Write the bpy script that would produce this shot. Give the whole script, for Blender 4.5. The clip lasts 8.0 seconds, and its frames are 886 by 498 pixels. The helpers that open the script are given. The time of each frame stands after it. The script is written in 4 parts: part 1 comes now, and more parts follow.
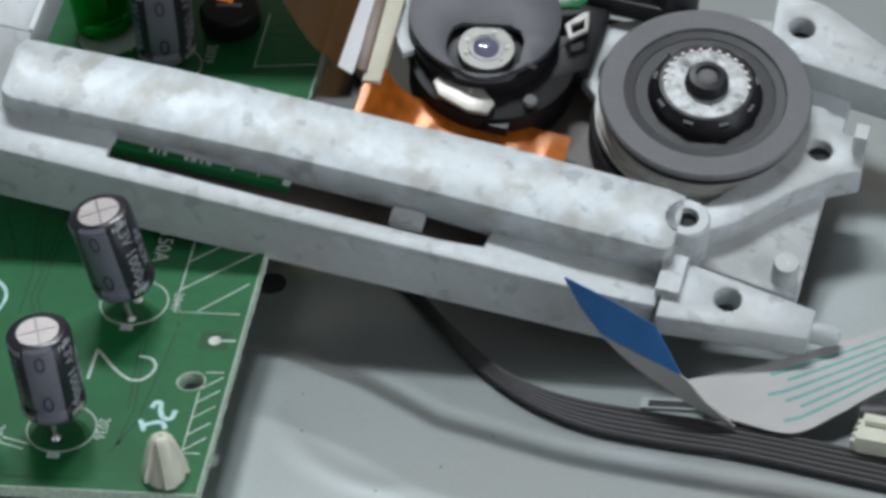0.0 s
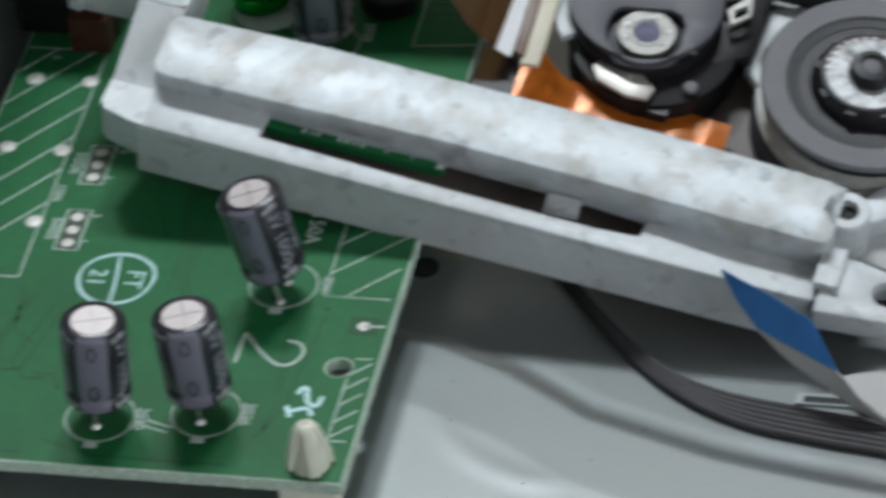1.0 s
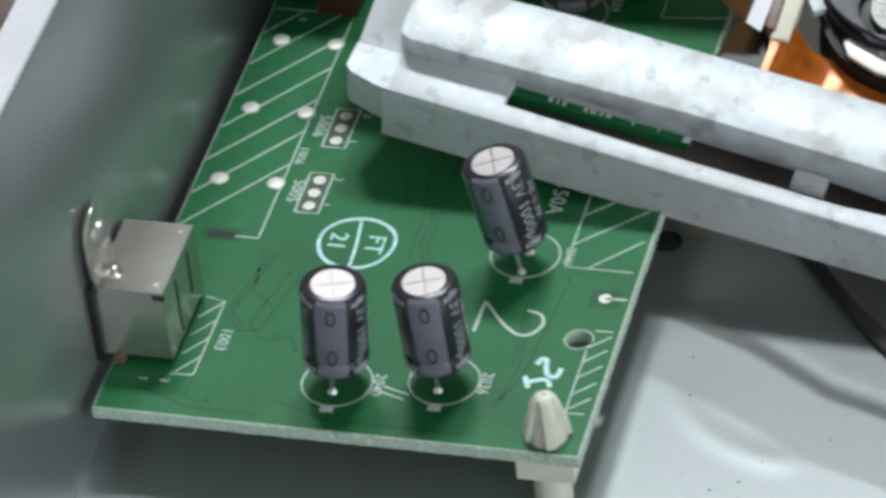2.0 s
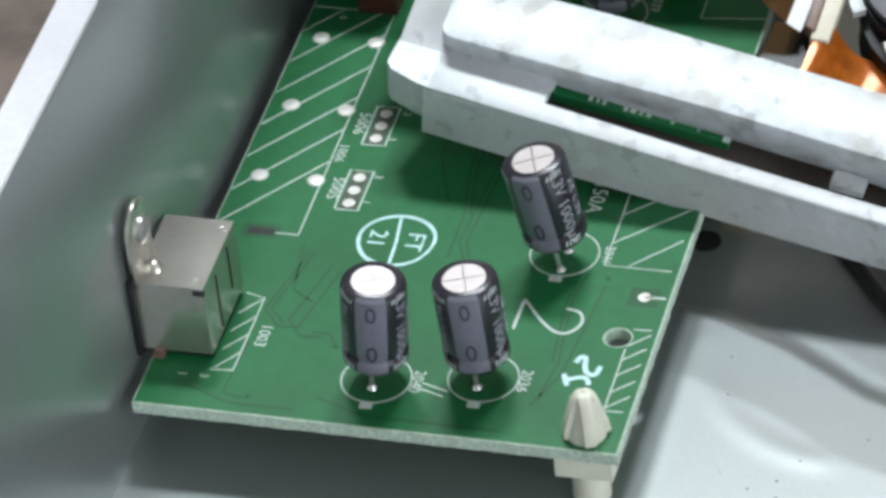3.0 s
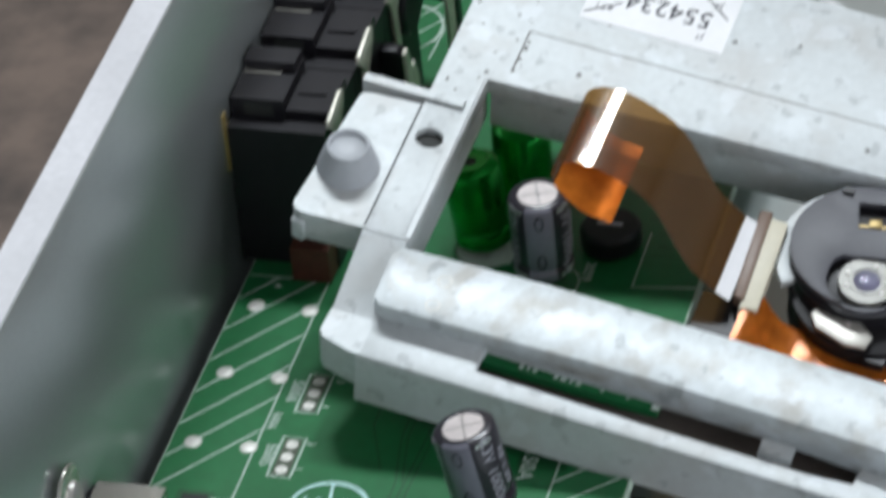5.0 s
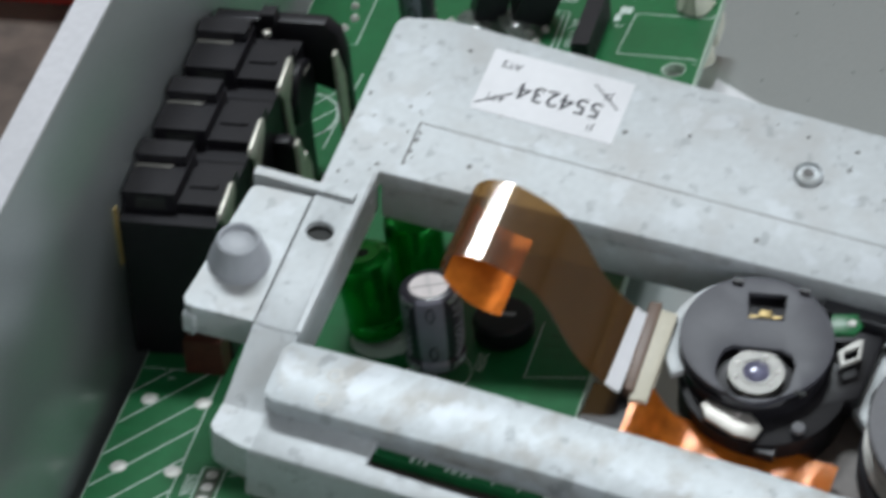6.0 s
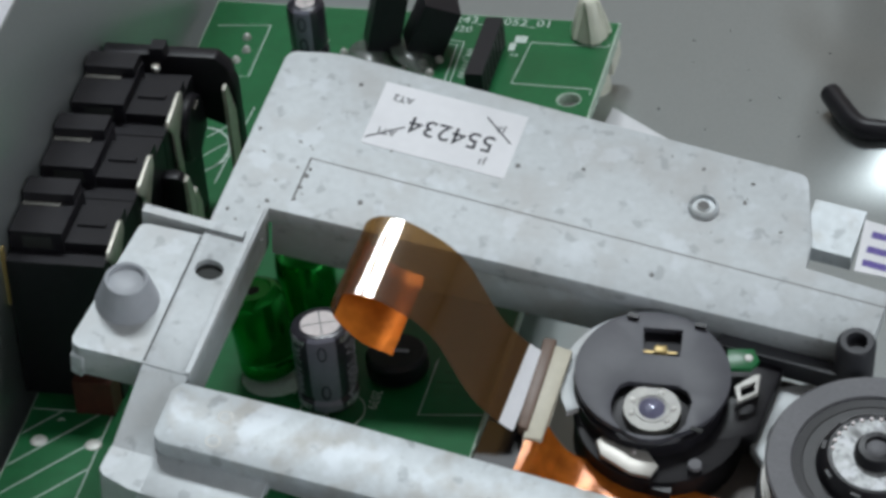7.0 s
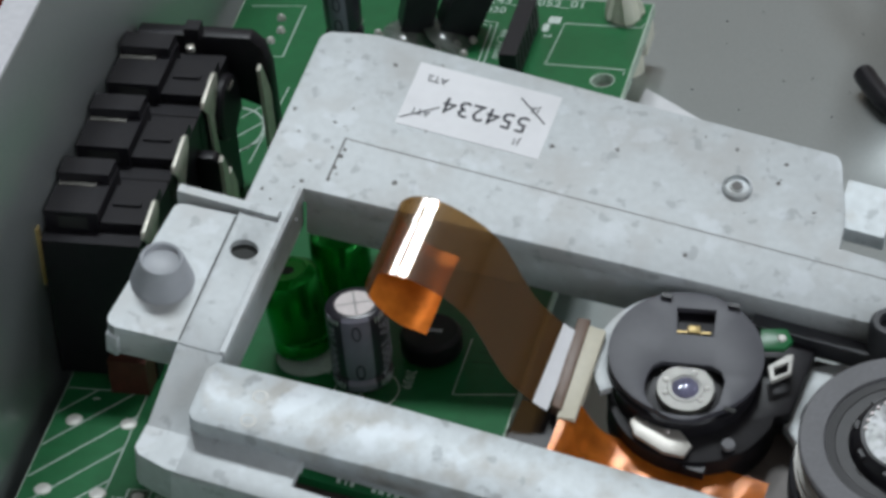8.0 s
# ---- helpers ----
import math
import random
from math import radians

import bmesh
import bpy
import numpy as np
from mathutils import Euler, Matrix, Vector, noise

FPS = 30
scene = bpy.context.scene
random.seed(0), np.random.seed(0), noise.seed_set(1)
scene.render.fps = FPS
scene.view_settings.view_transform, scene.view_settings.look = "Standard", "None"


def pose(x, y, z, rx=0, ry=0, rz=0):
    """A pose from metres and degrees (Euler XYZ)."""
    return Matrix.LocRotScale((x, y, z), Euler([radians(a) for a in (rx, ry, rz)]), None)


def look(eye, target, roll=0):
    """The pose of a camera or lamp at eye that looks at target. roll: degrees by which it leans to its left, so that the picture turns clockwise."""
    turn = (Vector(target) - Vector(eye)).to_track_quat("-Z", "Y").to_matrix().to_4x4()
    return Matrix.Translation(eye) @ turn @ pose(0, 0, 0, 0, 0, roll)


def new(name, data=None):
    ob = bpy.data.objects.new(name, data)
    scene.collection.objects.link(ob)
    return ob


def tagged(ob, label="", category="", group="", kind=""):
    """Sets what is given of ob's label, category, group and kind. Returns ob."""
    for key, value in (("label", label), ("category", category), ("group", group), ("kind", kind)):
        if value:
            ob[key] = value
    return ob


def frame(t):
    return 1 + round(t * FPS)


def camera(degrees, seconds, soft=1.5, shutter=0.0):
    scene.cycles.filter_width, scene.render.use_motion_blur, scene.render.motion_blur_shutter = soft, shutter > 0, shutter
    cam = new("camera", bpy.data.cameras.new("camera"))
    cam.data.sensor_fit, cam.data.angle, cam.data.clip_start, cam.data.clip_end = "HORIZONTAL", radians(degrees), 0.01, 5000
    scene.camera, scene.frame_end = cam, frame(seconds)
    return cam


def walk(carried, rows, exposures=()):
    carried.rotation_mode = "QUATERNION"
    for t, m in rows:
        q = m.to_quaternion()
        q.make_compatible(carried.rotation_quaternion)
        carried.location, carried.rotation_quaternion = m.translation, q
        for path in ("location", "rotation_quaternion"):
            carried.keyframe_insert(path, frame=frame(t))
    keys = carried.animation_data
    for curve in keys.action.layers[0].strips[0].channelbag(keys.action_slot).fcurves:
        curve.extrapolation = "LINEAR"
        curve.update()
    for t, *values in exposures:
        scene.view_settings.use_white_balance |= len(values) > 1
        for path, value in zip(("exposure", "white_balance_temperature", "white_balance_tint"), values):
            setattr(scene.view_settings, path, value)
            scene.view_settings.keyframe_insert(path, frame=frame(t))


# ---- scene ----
cam = camera(10.16, 8.0, soft=3.5, shutter=0.8)
PATH = [
    (0, (0.12167, -0.40465, 0.37749), (0.02896, 0.01062, 0.02897), -5.781),
    (0.5, (0.12256, -0.39719, 0.37572), (0.02345, 0.01440, 0.02462), -6.077),
    (1, (0.12467, -0.39333, 0.37543), (0.01098, 0.01389, 0.02366), -6.576),
    (1.5, (0.12393, -0.39088, 0.37326), (-0.00066, 0.01250, 0.02074), -6.889),
    (2, (0.12122, -0.39053, 0.37169), (-0.01607, 0.00964, 0.02024), -7.005),
    (3.5, (0.11971, -0.39443, 0.37207), (-0.02026, 0.00729, 0.02346), -6.749),
    (4, (0.12081, -0.39527, 0.37306), (-0.01795, 0.01235, 0.03087), -6.517),
    (4.5, (0.12318, -0.39548, 0.37297), (-0.01633, 0.01664, 0.03652), -6.493),
    (5, (0.12462, -0.39579, 0.37447), (-0.01386, 0.02370, 0.04683), -6.103),
    (5.2, (0.12539, -0.39586, 0.37453), (-0.01244, 0.02514, 0.04854), -6.044),
    (6.3, (0.13301, -0.38698, 0.38166), (0.00108, 0.03651, 0.05647), -6.141),
    (6.5, (0.13348, -0.38416, 0.38069), (0.00256, 0.03952, 0.05533), -6.153),
    (7, (0.13307, -0.38143, 0.37893), (0.00772, 0.04366, 0.05323), -6.041),
    (7.5, (0.13334, -0.38555, 0.38162), (0.00560, 0.03784, 0.05463), -6.149),
    (8, (0.13303, -0.38295, 0.37997), (0.00457, 0.04012, 0.05285), -6.264),
]
walk(cam, [(t, look(eye, aim, roll)) for t, eye, aim, roll in PATH],
     [(0, -0.3), (1.0, -0.3), (2.0, 0.12), (3.3, 0.38), (4.0, 0.28), (5.0, 0.0), (6.4, -0.4), (7.0, -0.5), (8.0, -0.5)])

# ---- light ----
world = bpy.data.worlds.new("room_air")
scene.world = world
world.use_nodes = True
sky = world.node_tree.nodes.new("ShaderNodeTexSky")
sky.sky_type, sky.sun_disc, sky.sun_elevation, sky.sun_rotation = "NISHITA", False, radians(50), radians(200)
world.node_tree.nodes["Background"].inputs[1].default_value = 0.05
world.node_tree.links.new(sky.outputs[0], world.node_tree.nodes["Background"].inputs[0])

K = 0.001  # all sizes below are in millimetres
FLOOR = -10.0
WALL = -58.6


def tube_lamp(x, y, z, turn, watts):
    lamp = bpy.data.lights.new("tube_light", "AREA")
    lamp.shape, lamp.size, lamp.size_y, lamp.energy, lamp.color = "RECTANGLE", 0.25, 0.22, watts, (0.925, 1.0, 1.055)
    ob = new("tube_light", lamp)
    ob.matrix_world = pose(x, y, z, 0, 0, turn)
    return ob


tube_lamp(-0.27, 0.76, 1.60, 0, 14)
tube_lamp(0.10, 0.76, 1.60, 0, 14)
# added side fill that brightens upright faces, set in an opening of the unseen east wall
day = bpy.data.lights.new("side_fill_light", "AREA")
day.shape, day.size, day.size_y, day.energy, day.color = "RECTANGLE", 1.5, 1.3, 36, (0.92, 0.98, 1.06)
side_fill_light = new("side_fill_light", day)
side_fill_light.matrix_world = look((2.48, -1.4, 0.75), (0, -1.0, 0.5))


# ---- materials ----
def shader(name, base, rough=0.5, metal=0.0, vary=0.15, grain=800.0, stain=60.0, bump=0.0, bump_scale=1500.0, stain_colour=None, stain_amount=0.5, coat=0.0, spec=0.5, fleck=0.0, fleck_scale=420.0):
    """A surface whose colour varies at two scales, fine grain and broad stains, with a little relief."""
    m = bpy.data.materials.new(name)
    m.use_nodes = True
    nt = m.node_tree
    b = nt.nodes["Principled BSDF"]
    b.inputs["Roughness"].default_value, b.inputs["Metallic"].default_value = rough, metal
    b.inputs["Coat Weight"].default_value = coat
    b.inputs["Specular IOR Level"].default_value = spec
    co = nt.nodes.new("ShaderNodeTexCoord")

    def cloud(scale, detail):
        n = nt.nodes.new("ShaderNodeTexNoise")
        n.inputs["Scale"].default_value, n.inputs["Detail"].default_value = scale, detail
        nt.links.new(co.outputs["Object"], n.inputs["Vector"])
        return n

    fine, broad = cloud(grain, 4), cloud(stain, 6)
    ramp = nt.nodes.new("ShaderNodeValToRGB")
    ramp.color_ramp.elements[0].position, ramp.color_ramp.elements[1].position = 0.3, 0.7
    lo = tuple(c * (1 - vary) for c in base)
    hi = tuple(min(1, c * (1 + vary)) for c in base)
    ramp.color_ramp.elements[0].color, ramp.color_ramp.elements[1].color = (*lo, 1), (*hi, 1)
    nt.links.new(fine.outputs["Fac"], ramp.inputs[0])
    mix = nt.nodes.new("ShaderNodeMix")
    mix.data_type = "RGBA"
    edge = nt.nodes.new("ShaderNodeValToRGB")
    edge.color_ramp.elements[0].position, edge.color_ramp.elements[1].position = 0.48, 0.68
    edge.color_ramp.elements[1].color = (stain_amount, stain_amount, stain_amount, 1)
    nt.links.new(broad.outputs["Fac"], edge.inputs[0])
    nt.links.new(edge.outputs[0], mix.inputs["Factor"])
    nt.links.new(ramp.outputs[0], mix.inputs["A"])
    mix.inputs["B"].default_value = (*(stain_colour or tuple(c * 0.8 for c in base)), 1)
    last = mix.outputs["Result"]
    if fleck:
        for scale, lo, hi, tone in ((fleck_scale, 0.60, 0.66, 0.45), (fleck_scale * 0.45, 0.57, 0.64, 1.28)):
            spots, cut, over = cloud(scale, 5), nt.nodes.new("ShaderNodeValToRGB"), nt.nodes.new("ShaderNodeMix")
            over.data_type = "RGBA"
            cut.color_ramp.elements[0].position, cut.color_ramp.elements[1].position = lo, hi
            cut.color_ramp.elements[1].color = (fleck, fleck, fleck, 1)
            nt.links.new(spots.outputs["Fac"], cut.inputs[0])
            nt.links.new(cut.outputs[0], over.inputs["Factor"])
            nt.links.new(last, over.inputs["A"])
            over.inputs["B"].default_value = (base[0] * tone, base[1] * tone, base[2] * tone * 1.03, 1)
            last = over.outputs["Result"]
    nt.links.new(last, b.inputs["Base Color"])
    if bump:
        rough_noise, bp = cloud(bump_scale, 3), nt.nodes.new("ShaderNodeBump")
        bp.inputs["Strength"].default_value, bp.inputs["Distance"].default_value = bump, 0.0002
        nt.links.new(rough_noise.outputs["Fac"], bp.inputs["Height"])
        nt.links.new(bp.outputs[0], b.inputs["Normal"])
    return m


M = {}
M["cast"] = shader("cast_zinc", (0.53, 0.56, 0.57), 0.52, 0.12, 0.05, 900, 110, 0.08, 2500, (0.45, 0.45, 0.44), 0.75, fleck=0.4)
M["cast_worn"] = shader("worn_cast_zinc", (0.55, 0.59, 0.605), 0.48, 0.15, 0.07, 700, 170, 0.06, 1200, (0.385, 0.375, 0.35), 0.9, fleck=0.55, fleck_scale=300)
M["steel"] = shader("chassis_steel", (0.45, 0.485, 0.485), 0.29, 0.8, 0.04, 2500, 22, 0.04, 3000, (0.43, 0.465, 0.46), 0.6)
M["rim"] = shader("cut_steel_edge", (0.66, 0.66, 0.69), 0.5, 0.2, 0.06, 900, 60)
M["pcb"] = shader("green_solder_mask", (0.011, 0.142, 0.044), 0.34, 0.0, 0.10, 600, 60, 0.03, 900, (0.009, 0.110, 0.033), 0.8)
M["pcb_edge"] = shader("fibreglass_edge", (0.45, 0.56, 0.46), 0.8, 0.0, 0.25, 1800, 300, 0.4)
M["trace"] = shader("masked_copper_trace", (0.011, 0.090, 0.030), 0.36, 0.0, 0.05)
M["silk"] = shader("white_print", (0.56, 0.64, 0.59), 0.6, 0.0, 0.10, 1500, 300)
M["pen"] = shader("pale_cyan_pen", (0.55, 0.80, 0.80), 0.6, 0.0, 0.2, 900, 300)
M["solder"] = shader("tinned_pad", (0.62, 0.61, 0.57), 0.5, 0.4, 0.10, 1500, 300, 0.2)
# near-black, also used for the shade inside holes, slots and seams
M["dark_hole"] = shader("dark_recess", (0.02, 0.022, 0.02), 0.7)
M["sleeve"] = shader("black_sleeve", (0.022, 0.020, 0.028), 0.28, 0.0, 0.1, 900, 80, 0.05, 700)
M["sleeve_grey"] = shader("grey_sleeve_stripe", (0.165, 0.165, 0.205), 0.35, 0.0, 0.05, 900, 80)
M["alu"] = shader("bright_aluminium", (0.66, 0.60, 0.59), 0.5, 0.4, 0.05, 1500, 300, 0.1)
M["lead"] = shader("tinned_lead", (0.55, 0.55, 0.54), 0.3, 0.9)
M["tin"] = shader("tinned_shield", (0.60, 0.58, 0.53), 0.24, 0.85, 0.05, 700, 90, 0.06, 600, (0.48, 0.46, 0.41), 0.6)
M["black"] = shader("black_plastic", (0.012, 0.011, 0.014), 0.42, 0.0, 0.15, 900, 120, 0.05, 800, spec=0.35)
M["matte"] = shader("matt_black_plastic", (0.035, 0.036, 0.042), 0.55, 0.0, 0.08, 1500, 200, 0.05)
M["disc"] = shader("charcoal_enamel", (0.070, 0.070, 0.084), 0.5, 0.0, 0.05, 1500, 120, 0.04)
M["gloss"] = shader("glossy_black_moulding", (0.013, 0.012, 0.014), 0.4, 0.0, 0.15, 900, 150, 0.04, spec=0.25)
M["rubber"] = shader("grey_rubber", (0.15, 0.15, 0.16), 0.6, 0.0, 0.10, 2000, 200, 0.1)
M["nylon"] = shader("milky_nylon", (0.70, 0.70, 0.58), 0.4, 0.0, 0.06, 500, 150)
M["pale_tin"] = shader("pale_tinned_brass", (0.62, 0.60, 0.52), 0.4, 0.3)
M["print_grey"] = shader("grey_print", (0.36, 0.36, 0.41), 0.5)
M["holder"] = shader("pale_lens_holder", (0.135, 0.13, 0.115), 0.35, 0.2)
M["satin"] = shader("satin_steel", (0.46, 0.45, 0.42), 0.5, 0.3)
M["stain"] = shader("dark_stain", (0.17, 0.165, 0.16), 0.7)
M["magnet"] = shader("worn_magnet", (0.42, 0.43, 0.43), 0.5, 0.3, 0.25, 900, 500, 0.3, 1500, (0.10, 0.10, 0.10), 0.9, fleck=0.8, fleck_scale=900)
M["white"] = shader("white_film", (0.80, 0.80, 0.82), 0.5, 0.0, 0.02)
M["ink"] = shader("black_ink", (0.02, 0.02, 0.03), 0.6)
M["cream"] = shader("cream_plastic", (0.62, 0.58, 0.46), 0.5, 0.0, 0.05)
M["brown"] = shader("brown_plastic", (0.16, 0.10, 0.07), 0.45, 0.0, 0.1)
M["rust"] = shader("dark_red_plastic", (0.09, 0.025, 0.015), 0.5, 0.0, 0.2)
M["copper"] = shader("orange_polyimide", (0.72, 0.22, 0.03), 0.22, 0.15, 0.25, 300, 250, 0.25, 400, (0.35, 0.10, 0.02), 0.6)
M["chrome"] = shader("polished_steel", (0.50, 0.49, 0.47), 0.38, 0.8, 0.02)
M["gold"] = shader("gilt_wire", (0.40, 0.29, 0.11), 0.4, 0.4)
M["blue"] = shader("blue_stiffener", (0.02, 0.13, 0.36), 0.45, 0.0, 0.12, 300, 120)
M["ribbon"] = shader("white_ribbon", (0.52, 0.51, 0.50), 0.4, 0.0, 0.03)
M["teal"] = shader("teal_print", (0.16, 0.42, 0.40), 0.5)
M["cable"] = shader("dark_grey_cable", (0.045, 0.042, 0.045), 0.5, 0.0, 0.1)
M["wood"] = shader("dark_bench", (0.10, 0.07, 0.055), 0.6, 0.0, 0.5, 120, 30, 0.2, 300, (0.22, 0.17, 0.14), 0.8)
M["red"] = shader("red_plastic", (0.55, 0.05, 0.04), 0.5, 0.0, 0.1)
M["violet"] = shader("violet_print", (0.12, 0.08, 0.35), 0.6)
M["plaster"] = shader("pale_plaster", (0.78, 0.78, 0.76), 0.8, 0.0, 0.05, 40, 4)
M["panel"] = shader("brown_reflected_backdrop", (0.26, 0.21, 0.17), 0.7, 0.0, 0.1, 40, 4)
M["bare"] = shader("bare_laminate", (0.055, 0.075, 0.045), 0.5, 0.0, 0.1)
M["tin_dull"] = shader("dull_tin", (0.50, 0.48, 0.44), 0.45, 0.6, 0.08, 900, 120)
M["tray"] = shader("grey_brown_tray", (0.12, 0.10, 0.088), 0.5, 0.0, 0.1)
M["post"] = shader("grey_plastic", (0.42, 0.44, 0.47), 0.45, 0.0, 0.04)


def glassy(name, colour, rough, weight, coat=0.0):
    m = bpy.data.materials.new(name)
    m.use_nodes = True
    b = m.node_tree.nodes["Principled BSDF"]
    b.inputs["Base Color"].default_value = (*colour, 1)
    b.inputs["Roughness"].default_value, b.inputs["Transmission Weight"].default_value = rough, weight
    b.inputs["Coat Weight"].default_value, b.inputs["Coat Roughness"].default_value = coat, 0.05
    return m




def clear_film(name, tint, body, share):
    """A thin tinted film: part of the light goes straight through, the rest meets a glossy coat."""
    m = glassy(name, body, 0.4, 0.0, 0.0)
    nt = m.node_tree
    see, mix = nt.nodes.new("ShaderNodeBsdfTransparent"), nt.nodes.new("ShaderNodeMixShader")
    see.inputs[0].default_value, mix.inputs[0].default_value = (*tint, 1), share
    nt.links.new(see.outputs[0], mix.inputs[1])
    nt.links.new(nt.nodes["Principled BSDF"].outputs[0], mix.inputs[2])
    sheen, top_mix = nt.nodes.new("ShaderNodeBsdfGlossy"), nt.nodes.new("ShaderNodeMixShader")
    sheen.inputs["Roughness"].default_value, top_mix.inputs[0].default_value = 0.06, 0.10
    nt.links.new(mix.outputs[0], top_mix.inputs[1])
    nt.links.new(sheen.outputs[0], top_mix.inputs[2])
    nt.links.new(top_mix.outputs[0], nt.nodes["Material Output"].inputs[0])
    return m


M["amber"] = clear_film("amber_polyimide_film", (0.80, 0.60, 0.34), (0.13, 0.060, 0.016), 0.35)
M["glue"] = glassy("clear_glue", (0.55, 0.62, 0.56), 0.15, 0.85)
M["green_glass"] = shader("green_gloss_sleeve", (0.006, 0.36, 0.035), 0.16, 0.75, 0.05, 500, 90, coat=0.25)
M["lens"] = glassy("coated_lens", (0.55, 0.55, 0.85), 0.05, 0.8)


# ---- mesh helpers ----
def box(bm, x0, x1, y0, y1, z0, z1):
    v = [bm.verts.new((x, y, z)) for z in (z0, z1) for y in (y0, y1) for x in (x0, x1)]
    for f in ((0, 2, 3, 1), (4, 5, 7, 6), (0, 1, 5, 4), (2, 6, 7, 3), (0, 4, 6, 2), (1, 3, 7, 5)):
        bm.faces.new([v[i] for i in f])
    return bm


def prism(bm, pts, z0, z1):
    lo, hi = [[bm.verts.new((x, y, z)) for x, y in pts] for z in (z0, z1)]
    bm.faces.new(lo[::-1]), bm.faces.new(hi)
    for i in range(len(pts)):
        j = (i + 1) % len(pts)
        bm.faces.new((lo[i], lo[j], hi[j], hi[i]))
    return bm


def ring(cx, cy, r, n=24, r2=None, turn=0.0):
    r2 = r2 or r
    c, s = math.cos(turn), math.sin(turn)
    out = []
    for i in range(n):
        a, b = r * math.cos(2 * math.pi * i / n), r2 * math.sin(2 * math.pi * i / n)
        out.append((cx + a * c - b * s, cy + a * s + b * c))
    return out


def plate(bm, outline, holes, z0, z1):
    """A flat plate with openings through it."""
    edges = []
    for loop in (outline, *holes):
        vs = [bm.verts.new((x, y, z0)) for x, y in loop]
        edges += [bm.edges.new((vs[i], vs[(i + 1) % len(vs)])) for i in range(len(vs))]
    done = bmesh.ops.triangle_fill(bm, edges=edges, use_beauty=True, use_dissolve=False)
    faces = [g for g in done["geom"] if isinstance(g, bmesh.types.BMFace)]
    up = bmesh.ops.extrude_face_region(bm, geom=faces)
    for g in up["geom"]:
        if isinstance(g, bmesh.types.BMVert):
            g.co.z = z1
    bmesh.ops.recalc_face_normals(bm, faces=bm.faces)
    return bm


def lathe(bm, profile, cx=0.0, cy=0.0, n=32):
    """Turns (radius, height) pairs round an upright axis."""
    rows = []
    for r, z in profile:
        if r < 1e-6:
            rows.append([bm.verts.new((cx, cy, z))] * n)
        else:
            rows.append([bm.verts.new((cx + r * math.cos(2 * math.pi * i / n), cy + r * math.sin(2 * math.pi * i / n), z)) for i in range(n)])
    for a, b in zip(rows, rows[1:]):
        for i in range(n):
            j = (i + 1) % n
            vs = []
            for v in (a[i], a[j], b[j], b[i]):
                if v not in vs:
                    vs.append(v)
            if len(vs) > 2:
                bm.faces.new(vs)
    for end, z in ((rows[0], 0), (rows[-1], 1)):
        if end[0] is not end[1]:
            bm.faces.new(end if z else end[::-1])
    bmesh.ops.recalc_face_normals(bm, faces=bm.faces)
    return bm


def rod(bm, pts, r, n=8):
    """A round wire along a line of points."""
    pts = [Vector(p) for p in pts]
    rows = []
    for i, p in enumerate(pts):
        d = (pts[min(i + 1, len(pts) - 1)] - pts[max(i - 1, 0)]).normalized()
        a = d.cross(Vector((0, 0, 1)) if abs(d.z) < 0.9 else Vector((1, 0, 0))).normalized()
        b = d.cross(a)
        rows.append([bm.verts.new(p + r * (math.cos(2 * math.pi * k / n) * a + math.sin(2 * math.pi * k / n) * b)) for k in range(n)])
    for u, w in zip(rows, rows[1:]):
        for k in range(n):
            bm.faces.new((u[k], u[(k + 1) % n], w[(k + 1) % n], w[k]))
    bm.faces.new(rows[0][::-1]), bm.faces.new(rows[-1])
    bmesh.ops.recalc_face_normals(bm, faces=bm.faces)
    return bm


def smooth_line(pts, per=8):
    """A soft curve through points of any dimension."""
    p = [np.array(q, float) for q in pts]
    p = [2 * p[0] - p[1], *p, 2 * p[-1] - p[-2]]
    out = []
    for a, b, c, d in zip(p, p[1:], p[2:], p[3:]):
        for k in range(per):
            t = k / per
            out.append(0.5 * (2 * b + (c - a) * t + (2 * a - 5 * b + 4 * c - d) * t**2 + (3 * b - a - 3 * c + d) * t**3))
    return [tuple(q) for q in out + [p[-2]]]


def stroke(bm, pts, w, z, h=0.04):
    """A printed line of some width on a flat surface."""
    pts = [Vector((x, y)) for x, y in pts]
    sides = []
    for i, p in enumerate(pts):
        d = (pts[min(i + 1, len(pts) - 1)] - pts[max(i - 1, 0)]).normalized()
        nrm = Vector((-d.y, d.x)) * w / 2
        sides.append((p + nrm, p - nrm))
    rows = [[bm.verts.new((q.x, q.y, zz)) for q, zz in ((a, z), (a, z + h), (b, z + h), (b, z))] for a, b in sides]
    for u, v in zip(rows, rows[1:]):
        for k in range(3):
            bm.faces.new((u[k], v[k], v[k + 1], u[k + 1]))
    return bm


def lettering(bm, text, size, m, depth=0.04, bend=0.0):
    """Letters of the built-in font, laid by the matrix m; bend: the radius of a cylinder on which they lie."""
    data = bpy.data.curves.new("lettering", "FONT")
    data.body, data.size, data.align_x, data.align_y = text, size, "CENTER", "CENTER"
    data.resolution_u, data.extrude, data.fill_mode = 2, depth / 2, "BOTH"
    ob = bpy.data.objects.new("lettering", data)
    me = bpy.data.meshes.new_from_object(ob)
    for v in me.vertices:
        co = Vector(v.co)
        if bend:
            co = m @ co
            a, r = co.x / bend, bend + co.z
            co = Vector((r * math.sin(a), -r * math.cos(a), co.y))
            v.co = co
        else:
            v.co = m @ co
    bm.from_mesh(me)
    bpy.data.objects.remove(ob), bpy.data.curves.remove(data), bpy.data.meshes.remove(me)
    return bm


